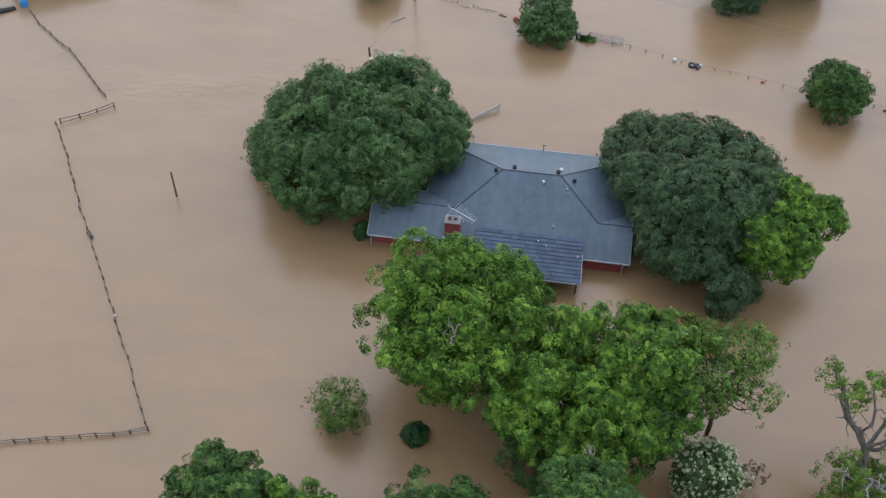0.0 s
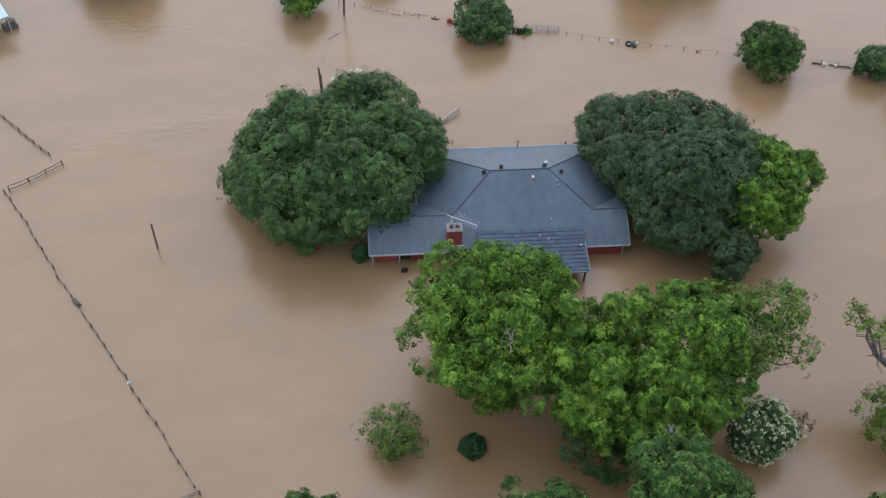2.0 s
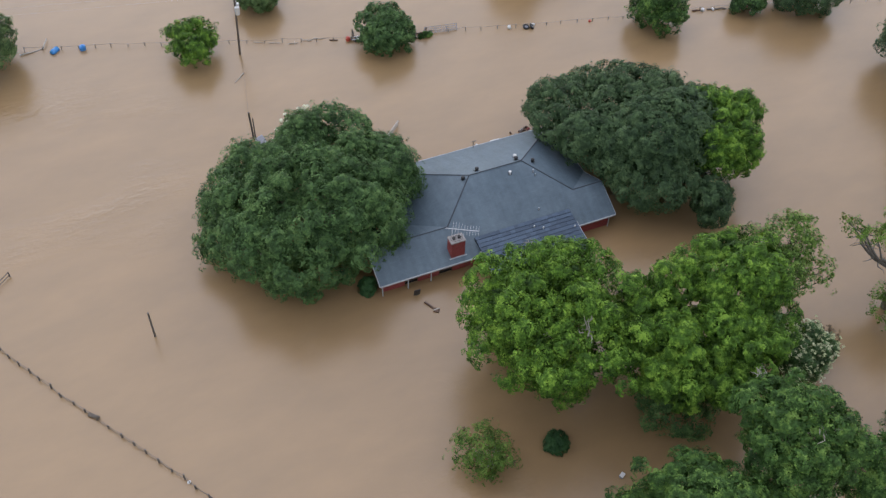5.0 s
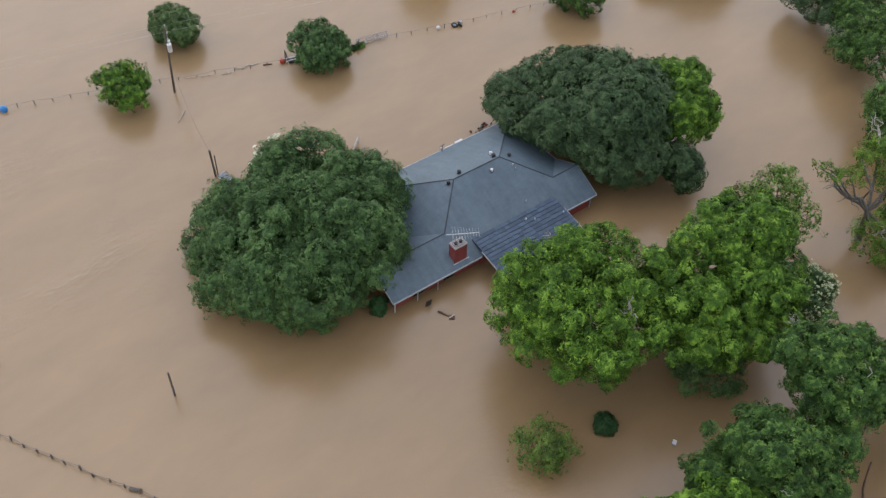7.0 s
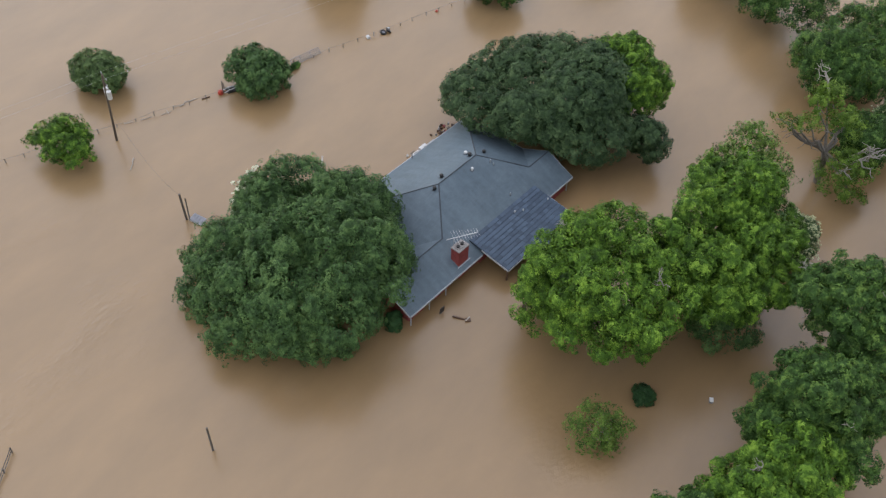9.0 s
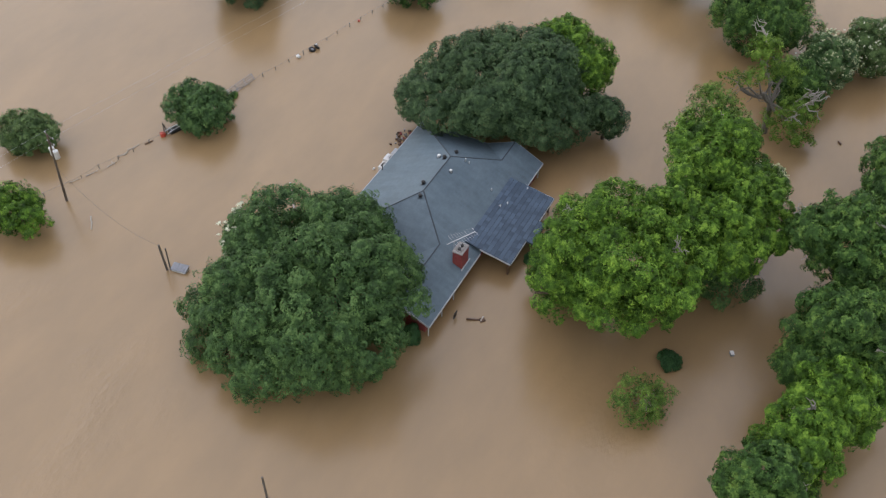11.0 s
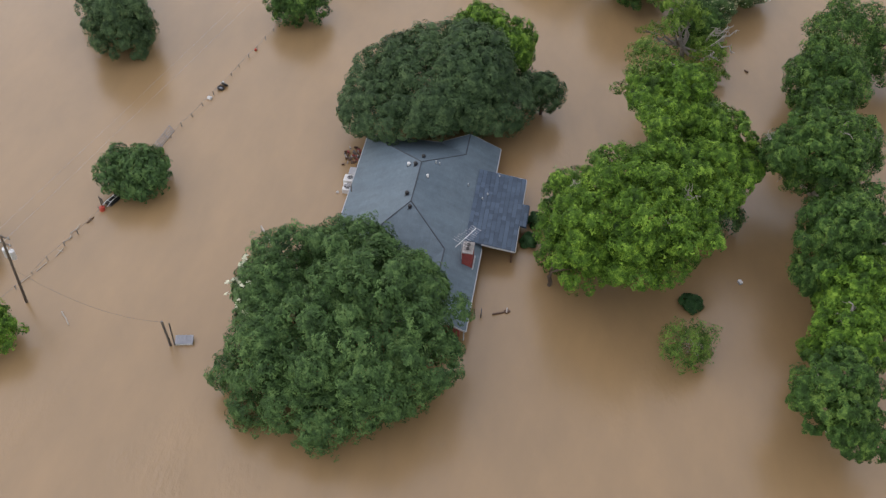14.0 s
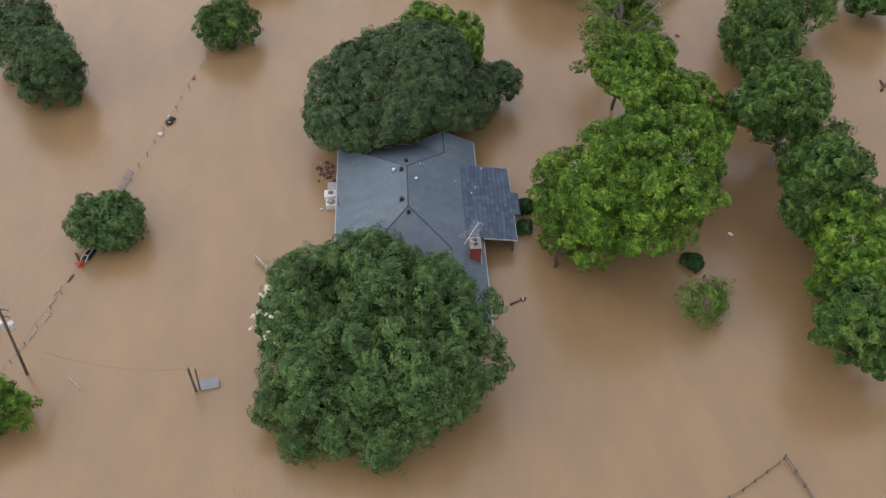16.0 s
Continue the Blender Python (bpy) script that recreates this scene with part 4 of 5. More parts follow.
def vent(u, v, mat, r, h, label, hood=True):
    z = z_roof(u, v)
    body = part("roof_vent", rod((u, v, z - 0.08), (u, v, z + h), r * 0.75, r * 0.7, 10), mat, house, label)
    if hood:
        bm = bmesh.new()
        bmesh.ops.create_uvsphere(bm, u_segments=12, v_segments=6, radius=r, matrix=pose(u, v, z + h) @ Matrix.Diagonal((1, 1, 0.62, 1)))
        part("vent_cap", bm, mat, body)
    part("vent_flashing", box((r * 2.2, r * 2.2, 0.02), (u, v, z + 0.012), (math.degrees(math.atan(SLOPE)) * (1 if v < MID else -1), 0, 0)), CAP, body)


vent(9.04, 5.71, BLACK, 0.16, 0.22, "black domed roof vent")
vent(15.1, 5.75, BLACK, 0.16, 0.22, "black domed roof vent")
vent(13.8, 6.15, BLACK, 0.17, 0.24, "black domed roof vent")
vent(10.43, 6.2, BLACK, 0.17, 0.24, "black domed roof vent")
vent(14.02, 6.75, WHITE, 0.15, 0.2, "white domed roof vent")
vent(12.75, 5.0, WHITE, 0.12, 0.22, "white capped roof vent")
vent(14.6, 4.65, STEEL, 0.07, 0.3, "grey vent pipe", False)
vent(14.65, 4.35, STEEL, 0.05, 0.22, "grey vent pipe", False)
vent(13.85, 1.9, STEEL, 0.07, 0.25, "grey vent pipe", False)
part("service_mast", rod((12.5, 11.2, 1.3), (12.5, 11.2, 2.15), 0.035, seg=8), WOOD, house, "thin electric service mast")
part("mast_arm", rod((12.25, 11.2, 2.13), (12.75, 11.2, 2.13), 0.03, seg=6), WOOD, house)


def local(name, label, category, u, v, z=0.0, turn=0.0, group=""):
    x, y = yard(u, v)
    return thing(name, label, category, group, at=(x, y, z), turn=HTURN + turn)


# air conditioners and lumber stacked against the back wall
def condenser(u, v, turn=0.0):
    t = local("air_conditioner", "white outdoor air conditioner with a round fan grille behind the house", "air conditioner", u, v, 0, turn)
    part("cabinet", box((0.84, 0.84, 1.1), (0, 0, -0.1), (0, 0, 0), 0.03), WHITE, t)
    # no hole in the cabinet: a dark disc gives the shade under the grille
    part("fan_shade_disc", rod((0, 0, 0.44), (0, 0, 0.465), 0.33, 0.33, 24), DARK, t, "dark disc for the shade inside the round fan hole")
    for r in (0.14, 0.24, 0.34):
        ring = [(r * math.cos(k * math.pi / 12), r * math.sin(k * math.pi / 12), 0.485) for k in range(25)]
        part("grille_ring", tube(ring, [0.012] * 25, 5), ALU, t)
    for k in range(4):
        a = k * math.pi / 4
        part("grille_bar", rod((-0.34 * math.cos(a), -0.34 * math.sin(a), 0.49), (0.34 * math.cos(a), 0.34 * math.sin(a), 0.49), 0.01, seg=5), ALU, t)
    return t


condenser(14.05, 11.95)
t = local("air_handler", "white metal equipment box with a dark fan grille", "equipment box", 15.15, 12.02)
part("cabinet", box((0.82, 0.95, 1.0), (0, 0.05, -0.1), (0, 0, 0), 0.03), WHITE, t)
# solid dark disc on the lid, coloured like a shaded fan hole
part("fan_shade_disc", rod((0.05, 0, 0.39), (0.05, 0, 0.412), 0.24, 0.24, 20), DARK, t, "dark disc for the shade inside the round fan hole")
for k in range(3):
    part("grille_bar", box((0.5, 0.03, 0.015), (0.05, -0.14 + 0.14 * k, 0.42)), ALU, t)
t = local("storage_box", "plain white metal storage box", "box", 16.02, 11.95)
part("body", box((0.78, 0.66, 1.0), (0, 0, -0.12), (0, 0, 0), 0.03), WHITE, t)
part("lid", box((0.83, 0.7, 0.05), (0, 0, 0.40), (0, 0, 0), 0.015), TRIM, t)
drng = np.random.default_rng(8)
for k in range(52):
    u, v = 18.0 + np.clip(drng.normal(), -2, 2) * 0.62, 12.35 + np.clip(drng.normal(), -1.6, 2.2) * 0.42
    t = local("drift_brick", "loose reddish brick heaped in flood debris", "debris", u, max(11.65, v), 0, drng.random() * 180, "debris heap behind the house")
    part("body", box((0.15 + 0.16 * drng.random(), 0.10 + 0.06 * drng.random(), 0.22 + 0.16 * drng.random()), (0, 0, 0.02), (drng.normal() * 14, drng.normal() * 14, 0), 0.015), (BROWN, BRICK, WOOD, BROWN, MORTAR)[k % 5], t)

# courses of the porch roof and its bay, tabs broken from row to row
TAB, STEP = 0.46, 0.365
srng = np.random.default_rng(3)
shingle = part("shingle", box((1.0, 1.0, 0.022), (0, 0, 0), (0, 0, 0), 0.006), PORCH, porch)
shingle_mesh = shingle.data
made = 0
for u0, u1, v0, v1, z0, z1 in ((PU0, PU1, PV0, PV1, PZ0, PZ1), (10.9, 13.33, -3.1, PV0, PZ0 - 0.10, PZ0 - 0.02)):
    run = math.hypot(v1 - v0, z1 - z0)
    rows = max(2, round(run / STEP))
    slope = math.degrees(math.atan2(z1 - z0, v1 - v0))
    for row in range(rows):
        f = (row + 0.5) / rows
        at = u0 - (row % 2) * TAB * 0.5 - srng.random() * 0.2
        while at < u1 - 0.05:
            wide = TAB * (0.7 + 0.7 * srng.random())
            a, b = max(at, u0), min(at + wide, u1)
            at += wide
            if b - a < 0.08:
                continue
            ob = shingle if made == 0 else new("shingle", shingle_mesh)
            ob.parent = porch
            made += 1
            # rows end short, so the dark base paints a shadow line under each course
            ob.matrix_basis = pose((a + b) / 2, v0 + (v1 - v0) * f + 0.012, z0 + (z1 - z0) * f + 0.034 + 0.008 * srng.random(), slope - 3.4, 0, srng.normal() * 0.25) @ Matrix.Diagonal((b - a, run / rows * (0.90 + 0.03 * srng.random()), 1, 1))


# ---- fences ----
def fence(name, label, line, gap, rise, rails, mat, post_r=0.06, sag=0.06, seed=1, rail_r=0.022, square=False, lean=0.05):
    rng = np.random.default_rng(seed)
    top = thing(name, label, "fence", at=(line[0][0], line[0][1], 0))
    o = Vector((line[0][0], line[0][1], 0))
    posts, carry = [], 0.0
    for a, b in zip(line, line[1:]):
        a, b = Vector((*a, 0)), Vector((*b, 0))
        n = (b - a).length
        s = carry
        while s < n:
            posts.append(a + (b - a) * s / n - o)
            s += gap * (0.92 + 0.16 * rng.random())
        carry = s - n
    tops = []
    for p in posts:
        h = rise * (0.8 + 0.4 * rng.random())
        t = p + Vector((rng.normal() * lean, rng.normal() * lean, h))
        r = post_r * (0.85 + 0.3 * rng.random())
        part("post", rod(p + Vector((0, 0, -0.7)), t, r, r * 0.9, 6), mat, top)
        tops.append(t)
    for i, (p, q) in enumerate(zip(tops, tops[1:])):
        for k in range(rails):
            f = 0.9 - k * 0.55
            a, b = posts[i] + (p - posts[i]) * f, posts[i + 1] + (q - posts[i + 1]) * f
            m = (a + b) / 2 + Vector((0, 0, -sag * (0.3 + rng.random())))
            part("rail", tube([a, m, b], [rail_r] * 3, 5), mat, top)
    return top


fence("rail_fence", "dark weathered fence with drooping wire, tops above the flood", [(-40.3, 79.6), (-38.0, 76.7), (-34.7, 73.6), (-31.5, 69.4), (-29.2, 66.5)], 1.15, 0.4, 2, WOOD, 0.07, 0.10, 1, 0.025)
fence("board_gate", "grey two-rail wooden gate panel above the flood", [(-28.75, 66.0), (-30.9, 64.55), (-33.0, 63.4), (-33.4, 63.2)], 1.55, 0.55, 2, WOOD, 0.065, 0.05, 2, 0.036, lean=0.02)
fence("rail_fence", "long dark weathered fence line across the flooded field", [(-33.0, 63.4), (-31.5, 60.6), (-29.8, 56.9), (-27.4, 51.9), (-24.5, 46.3), (-21.9, 41.2), (-19.9, 37.0), (-18.35, 33.9)], 1.12, 0.46, 2, WOOD, 0.07, 0.10, 3, 0.016)
fence("rail_fence", "dark two-rail fence running off across the water", [(-18.35, 33.9), (-20.5, 33.4), (-23.7, 33.0), (-26.2, 32.7), (-40.0, 30.6)], 1.05, 0.48, 2, WOOD, 0.07, 0.06, 4, 0.034)
fence("wire_fence", "thin wire fence with short posts just above the water", [(-21.0, 93.4), (-13.3, 90.2), (-3.6, 85.5), (3.3, 82.2), (6.4, 80.8), (12.0, 78.7), (16.2, 77.2), (22.5, 74.6), (31.3, 71.5), (38.5, 69.2), (42.0, 67.9), (60.0, 60.0)], 1.6, 0.42, 1, FENCEWOOD, 0.042, 0.05, 5, 0.013)


# ---- poles and cable ----
pole = thing("utility_pole", "brown wooden utility pole with cross-arms and two grey transformers", "utility pole", at=(-3.45, 83.65, 0))
PT = 6.9
LINE = Vector((1.0, -0.37, 0.0)).normalized()          # the way the overhead line runs
ARM = Vector((-LINE.y, LINE.x, 0.0))
part("shaft", rod((0, 0, -1.0), (0.33, -0.2, PT), 0.115, 0.08, 12), BARK, pole)
TOPS = []
for z, half in ((PT - 0.25, 0.62), (PT - 0.95, 0.5)):
    mid = Vector((0.33, -0.2, 0)) * (z / PT) + LINE * 0.13
    part("crossarm", box((0.07, half * 2, 0.08), (mid.x, mid.y, z), (0, 0, math.degrees(math.atan2(LINE.y, LINE.x))), 0.01), WOOD, pole)
    for k in (-0.88, 0.88):
        m = mid + ARM * half * k
        part("insulator", rod((m.x, m.y, z + 0.04), (m.x, m.y, z + 0.2), 0.045, 0.03, 8), STEEL, pole)
        TOPS.append((m.x - 3.45, m.y + 83.65, z + 0.2))
for a in (-60, 60):
    x, y = 0.24 + 0.34 * math.cos(radians(a - 20)), -0.14 + 0.34 * math.sin(radians(a - 20))
    can = part("transformer", rod((x, y, PT - 2.3), (x, y, PT - 1.55), 0.2, 0.2, 14), ALU, pole, "light grey transformer can")
    part("transformer_lid", rod((x, y, PT - 1.55), (x, y, PT - 1.47), 0.21, 0.1, 14), ALU, can)
    part("bushing", rod((x, y, PT - 1.47), (x, y, PT - 1.28), 0.035, 0.025, 6), STEEL, can)

for x, y, h, dx, dy, rad in ((-6.76, 71.92, 2.85, -0.12, 0.06, 0.1), (-6.68, 71.70, 2.5, -0.06, -0.14, 0.06)):
    t = thing("wooden_post", "dark leaning wooden post standing in the flood", "post", "pair of meter posts", at=(x, y, 0))
    part("shaft", rod((0, 0, -0.8), (dx, dy, h), rad, rad * 0.85, 10), WOOD, t)
t = thing("wooden_post", "lone slim wooden post standing in the flood", "post", at=(-21.05, 55.43, 0))
part("shaft", rod((0, 0, -0.8), (0.02, 0.02, 2.65), 0.085, 0.07, 10), WOOD, t)

t = thing("metal_panel", "grey ribbed sheet metal panel floating by the posts", "metal panel", at=(-6.42, 70.98, 0.0), turn=4)
part("sheet", box((0.68, 1.28, 0.05), (0, 0, 0.28), (0, -14, 0), 0.01), PANEL, t)
part("frame", box((0.62, 1.18, 0.30), (0, 0, 0.07), (0, -10, 0), 0.02), STEEL, t)
for k in range(4):
    part("rib", box((0.72, 0.04, 0.03), (0, -0.42 + 0.28 * k, 0.315), (0, -14, 0)), PANEL, t)


def cable(name, label, a, b, sag, r=0.016, n=14, mat=None):
    a, b = Vector(a), Vector(b)
    t = thing(name, label, "cable", at=tuple(a))
    pts = [(b - a) * k / n + Vector((0, 0, -sag * 4 * (k / n) * (1 - k / n))) for k in range(n + 1)]
    part("wire", tube(pts, [r] * (n + 1), 5), mat or BLACK, t)


cable("power_cable", "thin sagging power cable from pole to post", (-3.3, 83.5, 3.5), (-6.88, 71.98, 2.8), 1.25, 0.009, 18, WOOD)
for x, y, z in TOPS[:2]:
    for far in (-95.0, 130.0):
        cable("overhead_wire", "thin pale overhead wire strung along the fence line", (x, y, z), (x + LINE.x * far, y + LINE.y * far, z + 0.2), 0.7, 0.0035, 16, STEEL)

# ---- flood debris ----
t = thing("handrail", "pale grey handrail rising from the flood behind the house", "handrail", at=(2.35, 65.75, 0))
part("top_rail", box((3.1, 0.14, 0.08), (1.28, 0.85, 0.42), (0, -6, 34), 0.015), PALEWOOD, t)
part("lower_rail", box((3.0, 0.06, 0.07), (1.28, 0.85, 0.12), (0, -4, 34), 0.01), PALEWOOD, t)
for s in (0.0, 1.25, 2.5):
    part("post", box((0.07, 0.07, 1.1), (s * 0.98, s * 0.68, -0.12 + 0.1 * s), (0, 0, 34), 0.01), PALEWOOD, t)
for k in range(18):
    f = 0.08 + 0.145 * k
    part("baluster", box((0.03, 0.03, 0.34), (f * 0.98, f * 0.68, 0.17 + 0.1 * f), (0, 0, 34)), PALEWOOD, t)

t = thing("yard_sign", "dark square board on a thin stake by the house", "sign", at=(-2.85, 49.75, 0), turn=-4)
part("board", box((0.5, 0.06, 0.55), (0, 0, 0.42), (0, 8, 0), 0.01), DARK, t)
part("stake", rod((0, 0.05, -0.6), (0, 0.05, 0.3), 0.025, seg=6), WOOD, t)
t = thing("drift_timber", "brown floating timber with a pale crate end", "debris", at=(-2.45, 48.35, 0), turn=-70)
part("beam", box((1.25, 0.12, 0.12), (0, 0, 0.04), (0, 7, 0), 0.015), BROWN, t)
part("crate", box((0.40, 0.34, 0.14), (0.55, 0.0, 0.05), (4, 6, 25), 0.02), BROWN, t)
part("slat", box((0.5, 0.1, 0.03), (0.52, 0.02, 0.15), (0, 0, 65), 0.005), PALEWOOD, t, "pale loose slat")

t = thing("cooler", "small grey-white cooler drifting on the flood", "cooler", at=(1.57, 30.2, 0), turn=25)
part("tub", box((0.38, 0.26, 0.22), (0, 0, 0.07), (6, 4, 0), 0.03), PANEL, t)
part("lid", box((0.40, 0.28, 0.06), (0, -0.01, 0.19), (6, 4, 0), 0.02), WHITE, t)

t = thing("cattle_gate", "grey tubular gate caught on the fence", "gate", at=(15.0, 77.7, 0), turn=-15)
for z in (0.08, 0.22, 0.36, 0.50):
    part("bar", rod((-1.6, 0.9 * z, z), (1.6, 0.9 * z, z), 0.022, seg=6), PANEL, t)
for x in (-1.6, -0.55, 0.55, 1.6):
    part("upright", rod((x, -0.1, -0.2), (x, 0.46, 0.52), 0.026, seg=6), PANEL, t)
for k in range(15):
    part("wire", rod((-1.5 + 0.215 * k, 0.02, 0.0), (-1.5 + 0.215 * k, 0.44, 0.5), 0.010, seg=4), PANEL, t)
tree("drift_brush", "low green brush snagged on the fence", [(13.3, 77.9, 0.1, 0.9, 0.35, 0.5)], (13.3, 77.9), MIDGREEN, 71, 900, 0.16, 0.25, 0.15, BARK, 0.03, limbs=3, category="brush")


def tyre(x, y, z=0.02, turn=0.0, lean=20.0, r=0.34):
    t = thing("tyre", "black rubber tyre snagged on the fence", "tyre", "drifted tyres", at=(x, y, 0), turn=turn)
    m = pose(0, 0, z + 0.08, lean, 0, 0)
    ring = [m @ Vector((r * math.cos(k * math.pi / 10), r * math.sin(k * math.pi / 10), 0)) for k in range(21)]
    part("tread", tube(ring, [0.1] * 21, 8), BLACK, t)
    part("rim", rod(m @ Vector((0, 0, -0.05)), m @ Vector((0, 0, 0.05)), r * 0.55, r * 0.55, 14), PANEL, t)


def jug(x, y, mat, label, r=0.2, h=0.42, lie=True, name="jug"):
    t = thing(name, label, "container", at=(x, y, 0), turn=(x * 37) % 180)
    a, b = ((-h / 2, 0, 0.08), (h / 2, 0, 0.1)) if lie else ((0, 0, -0.15), (0, 0, h - 0.15))
    bm = rod(a, b, r, r, 14)
    bmesh.ops.bevel(bm, geom=[e for e in bm.edges if e.calc_face_angle(0) > 1.0], offset=r * 0.25, segments=2, affect="EDGES")
    part("body", bm, mat, t)
    d = (Vector(b) - Vector(a)).normalized()
    part("cap", rod(Vector(b), Vector(b) + d * 0.07, r * 0.3, r * 0.28, 10), mat, t)
    for f in (0.3, 0.7):
        c = Vector(a) + (Vector(b) - Vector(a)) * f
        part("hoop", rod(c - d * 0.015, c + d * 0.015, r * 1.04, r * 1.04, 14), mat, t)


def garden_cart(x, y, turn):
    """An upturned barrow: a black tray under pale tubular rails."""
    t = thing("garden_cart", "upturned black garden cart with pale tubular handles at the fence", "cart", at=(x, y, 0), turn=turn)
    tray = box((1.15, 0.7, 0.3), (0, 0, 0.06), (4, 5, 0), 0.05)
    part("tray", tray, BLACK, t, "black plastic tray")
    for v in (-0.24, 0.24):
        part("handle", tube([(-0.85, v, 0.16), (-0.4, v * 0.9, 0.3), (0.35, v * 0.7, 0.33), (0.72, v * 0.5, 0.18)], [0.03] * 4, 6), ALU, t, "pale metal handle tube")
    for u in (-0.35, 0.3):
        part("brace", rod((u, -0.24, 0.31), (u, 0.24, 0.31), 0.025, seg=6), ALU, t, "pale metal brace")
    wheel = part("wheel", tube([(0.62 + 0.17 * math.cos(k * math.pi / 6), 0, 0.2 + 0.17 * math.sin(k * math.pi / 6)) for k in range(13)], [0.05] * 13, 6), BLACK, t, "small black wheel")
    part("hub", rod((0.62, -0.06, 0.2), (0.62, 0.06, 0.2), 0.05, seg=8), STEEL, wheel)


garden_cart(7.55, 80.25, -28)
for x, y, h, lean in ((6.95, 80.95, 0.95, 0.12), (7.2, 80.85, 0.75, -0.1)):
    t = thing("broken_post", "broken fence post leaning by the drum", "post", at=(x, y, 0))
    part("shaft", rod((0, 0, -0.6), (lean, 0.1, h), 0.06, 0.05, 8), WOOD, t)
tyre(22.7, 74.5, turn=20, r=0.26)
tyre(23.15, 74.2, 0.1, 60, 50, 0.22)
tyre(12.35, 78.3, 0.1, 80, 70, 0.3)
tyre(-30.2, 92.0, 0.05, 10, 30, 0.6)
jug(21.2, 75.2, WHITE, "white plastic jug snagged on the fence", 0.17, 0.4)
jug(23.5, 74.5, WHITE, "white plastic jug snagged on the fence", 0.13, 0.3)
jug(6.5, 80.8, RED, "faded red plastic drum snagged on the fence", 0.23, 0.5, False, "drum")
jug(9.6, 62.0, WHITE, "small white plastic jug adrift behind the house", 0.09, 0.2)
jug(28.8, 72.4, RED, "small faded red can snagged on the fence", 0.13, 0.3, False, "drum")
jug(-18.5, 92.1, BLUE, "bright blue plastic barrel floating by the fence", 0.28, 0.85, True, "barrel")
jug(-16.1, 91.2, BLUE, "bright blue plastic barrel floating by the fence", 0.29, 0.6, False, "barrel")
jug(-41.2, 80.6, BLUE, "bright blue plastic barrel at the fence end", 0.35, 0.9, False, "barrel")
jug(-29.0, 91.3, WHITE, "white plastic tub floating under the tree", 0.25, 0.4, False, "tub")
jug(39.9, 68.6, WHITE, "white plastic jug snagged on the fence", 0.16, 0.4)
jug(40.9, 68.2, WHITE, "white plastic jug snagged on the fence", 0.12, 0.3)
jug(-22.9, 43.2, WHITE, "small white plastic jug caught on the long fence", 0.12, 0.25, False)


def stick(x0, y0, x1, y1, r, mat, label, z=0.05, name="drift_log"):
    t = thing(name, label, "debris", at=(x0, y0, 0))
    rng = np.random.default_rng(int(abs(x0 * 10) + abs(y0)))
    line = crooked((0, 0, z), (x1 - x0, y1 - y0, z), rng, 0.05, 4)
    part("wood", tube(line, np.linspace(r, r * 0.7, 5), 7), mat, t)


stick(-4.2, 80.7, -5.4, 79.8, 0.06, PALEWOOD, "bleached pole drifting on the flood")
for x0, y0, x1, y1 in ((1.2, 82.9, 2.1, 82.6), (1.7, 82.5, 1.9, 83.0), (2.6, 82.8, 3.4, 82.3), (3.0, 82.4, 3.9, 82.5), (3.7, 82.6, 4.3, 82.1), (4.1, 82.2, 4.7, 82.1), (-0.4, 83.9, 0.5, 83.4), (-1.6, 84.7, -0.9, 84.2)):
    stick(x0, y0, x1, y1, 0.035, PALEWOOD, "bleached driftwood twig caught on the wire fence", 0.06, "drift_twig")
stick(4.9, 81.6, 5.6, 81.25, 0.075, BROWN, "dark log against the fence")
stick(6.6, 81.2, 6.9, 80.2, 0.06, WOOD, "broken post leaning at the fence", 0.15)
stick(28.0, 25.6, 28.35, 25.85, 0.09, BROWN, "dark stump end in the flood", 0.08)
stick(16.9, 9.9, 17.8, 9.1, 0.16, BROWN, "dark logs adrift in the flood", 0.06)
stick(17.3, 9.4, 18.4, 9.3, 0.13, BROWN, "dark logs adrift in the flood", 0.08)
stick(38.9, 69.0, 39.8, 68.7, 0.1, BROWN, "driftwood caught along the fence")
stick(40.4, 68.5, 42.2, 67.7, 0.1, WOOD, "driftwood caught along the fence")
stick(11.9, 78.9, 13.2, 78.5, 0.1, BROWN, "driftwood caught along the fence")
stick(-27.0, 51.2, -26.5, 50.6, 0.16, WOOD, "grey board caught on the long fence", 0.12)
stick(-21.5, 92.9, -19.3, 93.0, 0.07, PALEWOOD, "bleached pipe lying along the far fence", 0.1)
stick(-19.3, 93.0, -18.7, 94.2, 0.06, PALEWOOD, "bleached pipe lying along the far fence", 0.2)
stick(-37.9, 83.0, -36.8, 83.5, 0.17, BROWN, "reddish brown log drifting by the shed", 0.08)
stick(-44.0, 79.0, -41.9, 80.1, 0.38, BLACK, "dark upturned boat hull by the fence", 0.1, "boat_hull")
stick(6.0, 19.0, 10.2, 20.6, 0.09, BROWN, "sunken branch at the surface", 0.02)

# ---- shed at the field's corner ----
shed = thing("shed", "white metal shed with a pale blue roof and an open bay", "shed", at=(-34.4, 85.3, 0), turn=26)
EZ, BZ = 2.0, 2.95
shed_roof = part("roof", slab([(-9.0, 0, EZ), (0, 0, EZ), (0, 4.0, BZ), (-9.0, 4.0, BZ)], 0.07), TEAL, shed, "pale blue ribbed metal roof")
part("roof_back", slab([(-9.0, 4.0, BZ), (0, 4.0, BZ), (0, 8.0, EZ), (-9.0, 8.0, EZ)], 0.07), TEAL, shed, "pale blue ribbed metal roof")
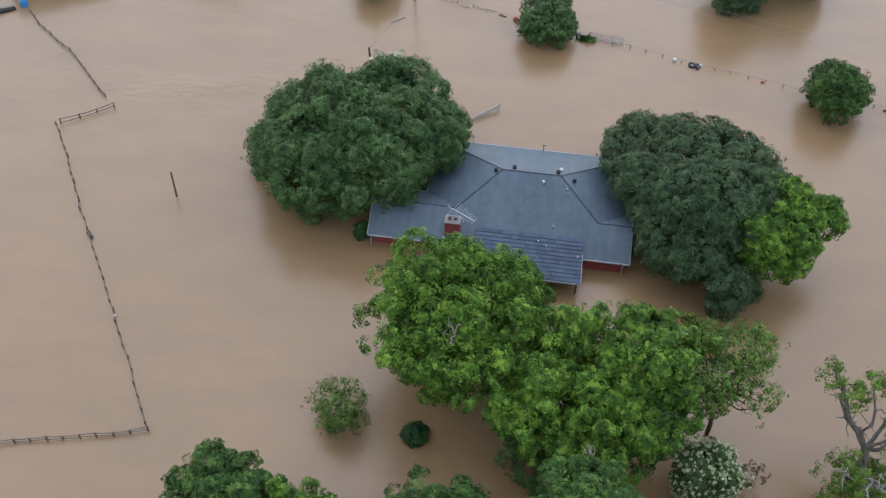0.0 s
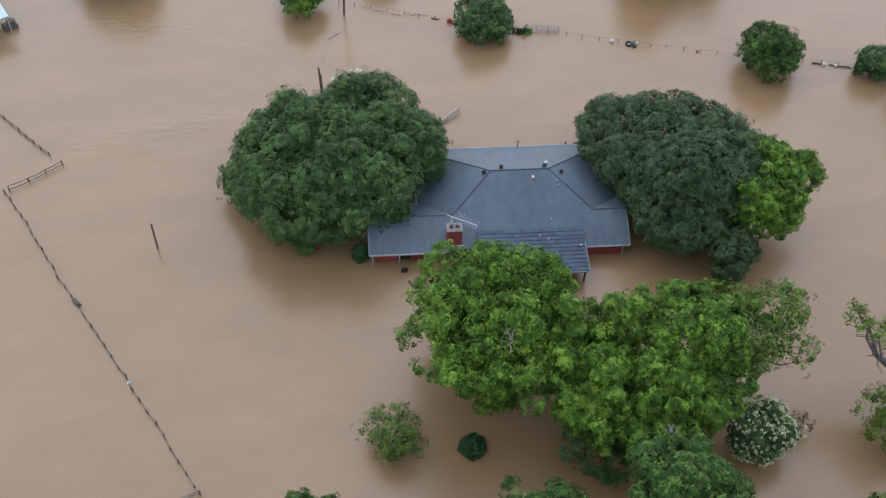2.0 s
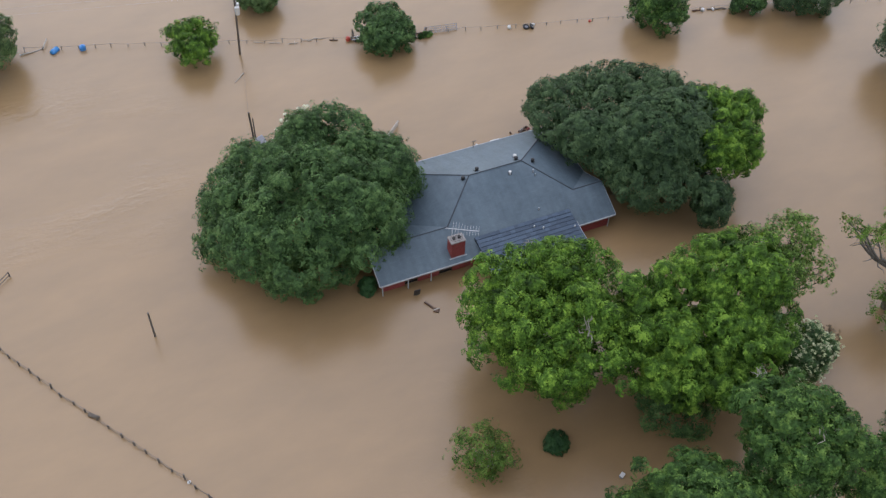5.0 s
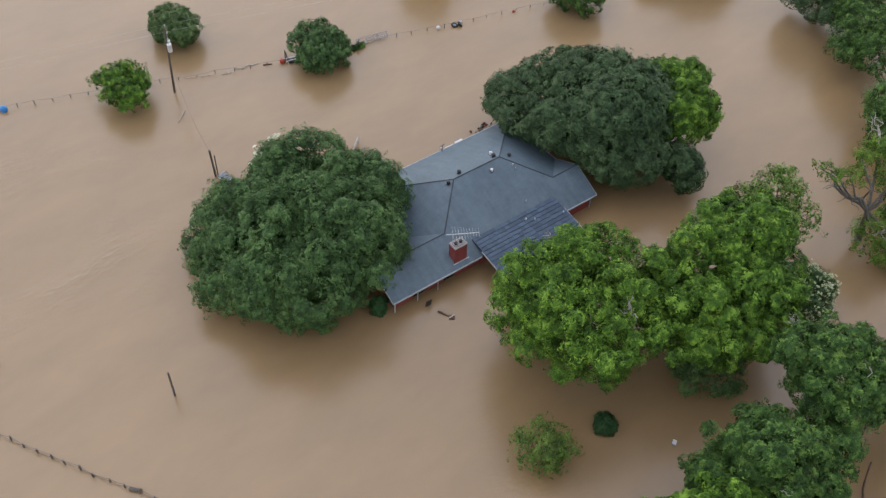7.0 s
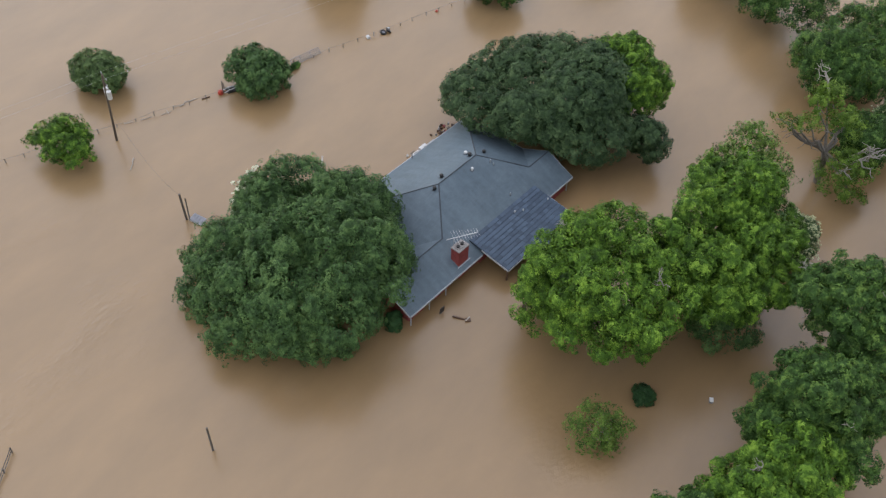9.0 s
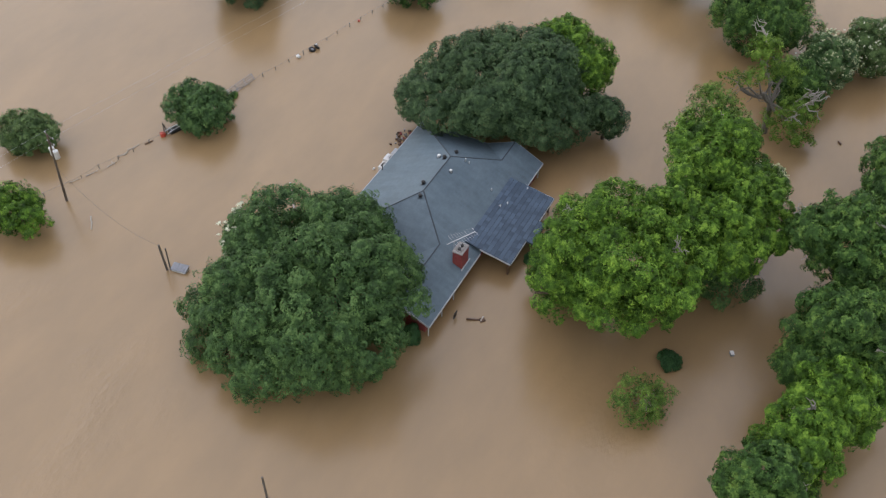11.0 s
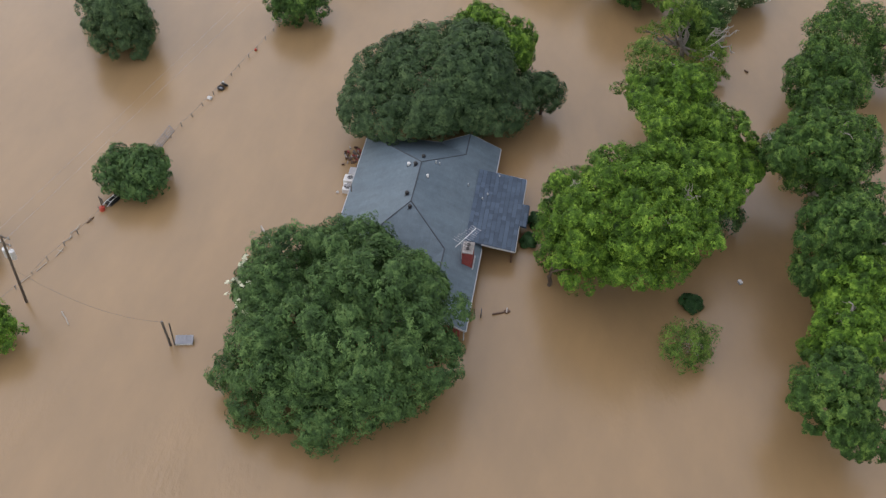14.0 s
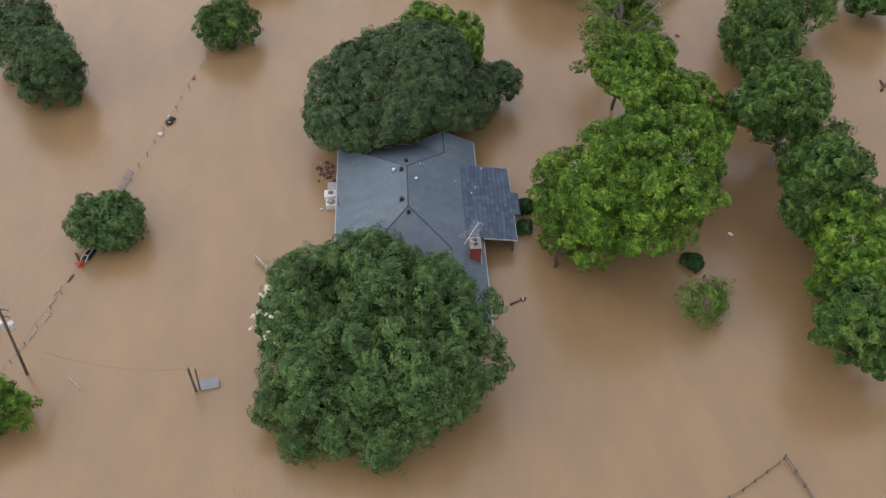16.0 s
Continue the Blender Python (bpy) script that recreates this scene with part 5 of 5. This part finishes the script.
for k in range(16):
    part("roof_rib", rod((-0.3 - 0.56 * k, 0.02, EZ + 0.02), (-0.3 - 0.56 * k, 4.0, BZ + 0.02), 0.025, seg=5), TEAL, shed_roof)
part("eave_board", box((9.0, 0.05, 0.12), (-4.5, -0.03, EZ - 0.06), (0, 0, 0), 0.01), TRIM, shed)
front = bmesh.new()
for x0, x1, z0, z1 in ((-9.0, -5.4, -0.8, 1.94), (-5.4, -4.8, 1.5, 1.94), (-4.8, -1.9, -0.8, 0.75), (-4.8, -1.9, 1.45, 1.94), (-4.8, -3.5, 0.75, 1.45), (-2.7, -1.9, 0.75, 1.45)):
    box((x1 - x0, 0.12, z1 - z0), ((x0 + x1) / 2, 0.25, (z0 + z1) / 2), (0, 0, 0), 0.0, front)
part("front_wall", front, WHITE, shed)
win = part("window", box((0.8, 0.08, 0.06), (-3.1, 0.22, 1.10)), WHITE, shed, "white sash window")
for z in (0.92, 1.29):
    part("pane", box((0.78, 0.03, 0.31), (-3.1, 0.27, z)), GLASS, win, "dark glass pane")
# near-black sheet behind the door gap, in place of the shade indoors
part("doorway_shade", box((0.6, 0.05, 2.3), (-5.1, 0.9, 0.35)), DARK, shed, "dark sheet standing for the shaded shed interior")
part("door", box((0.75, 0.05, 1.9), (-5.8, 0.05, 0.35), (-6, 0, 4), 0.01), SIDING, shed, "pale panel door leaning beside the doorway")
for x in (-4.7, -3.4, -2.0):
    part("pier", box((0.22, 0.22, 0.9), (x, 0.1, -0.25), (0, 0, 0), 0.02), WOOD, shed, "dark block pier")
part("side_wall", box((0.12, 7.0, 2.7), (-1.9, 4.1, 0.6)), WHITE, shed)
part("back_wall", box((9.0, 0.12, 2.7), (-4.5, 7.6, 0.6)), SIDING, shed)
for x in (-0.15, -1.75):
    part("post", box((0.09, 0.09, 2.75), (x, 0.1, 0.6), (0, 0, 0), 0.01), STEEL, shed)
t = thing("crate_stack", "dark stacked crates inside the open shed", "crate", at=(-34.9, 86.4, 0), turn=26)
for k in range(4):
    part("slat", box((1.3, 0.05, 0.15), (0, -0.45, -0.15 + 0.19 * k), (0, 0, 0), 0.008), WOOD, t)
part("crate", box((1.26, 0.84, 0.72), (0, 0, 0.1), (0, 0, 0), 0.03), DARK, t)
part("crate_top", box((0.8, 0.6, 0.3), (0.2, 0, 0.61), (0, 0, -12), 0.03), WOOD, t)
jug(-36.9, 83.2, WHITE, "cream plastic drum floating by the shed", 0.2, 0.36, False, "drum")
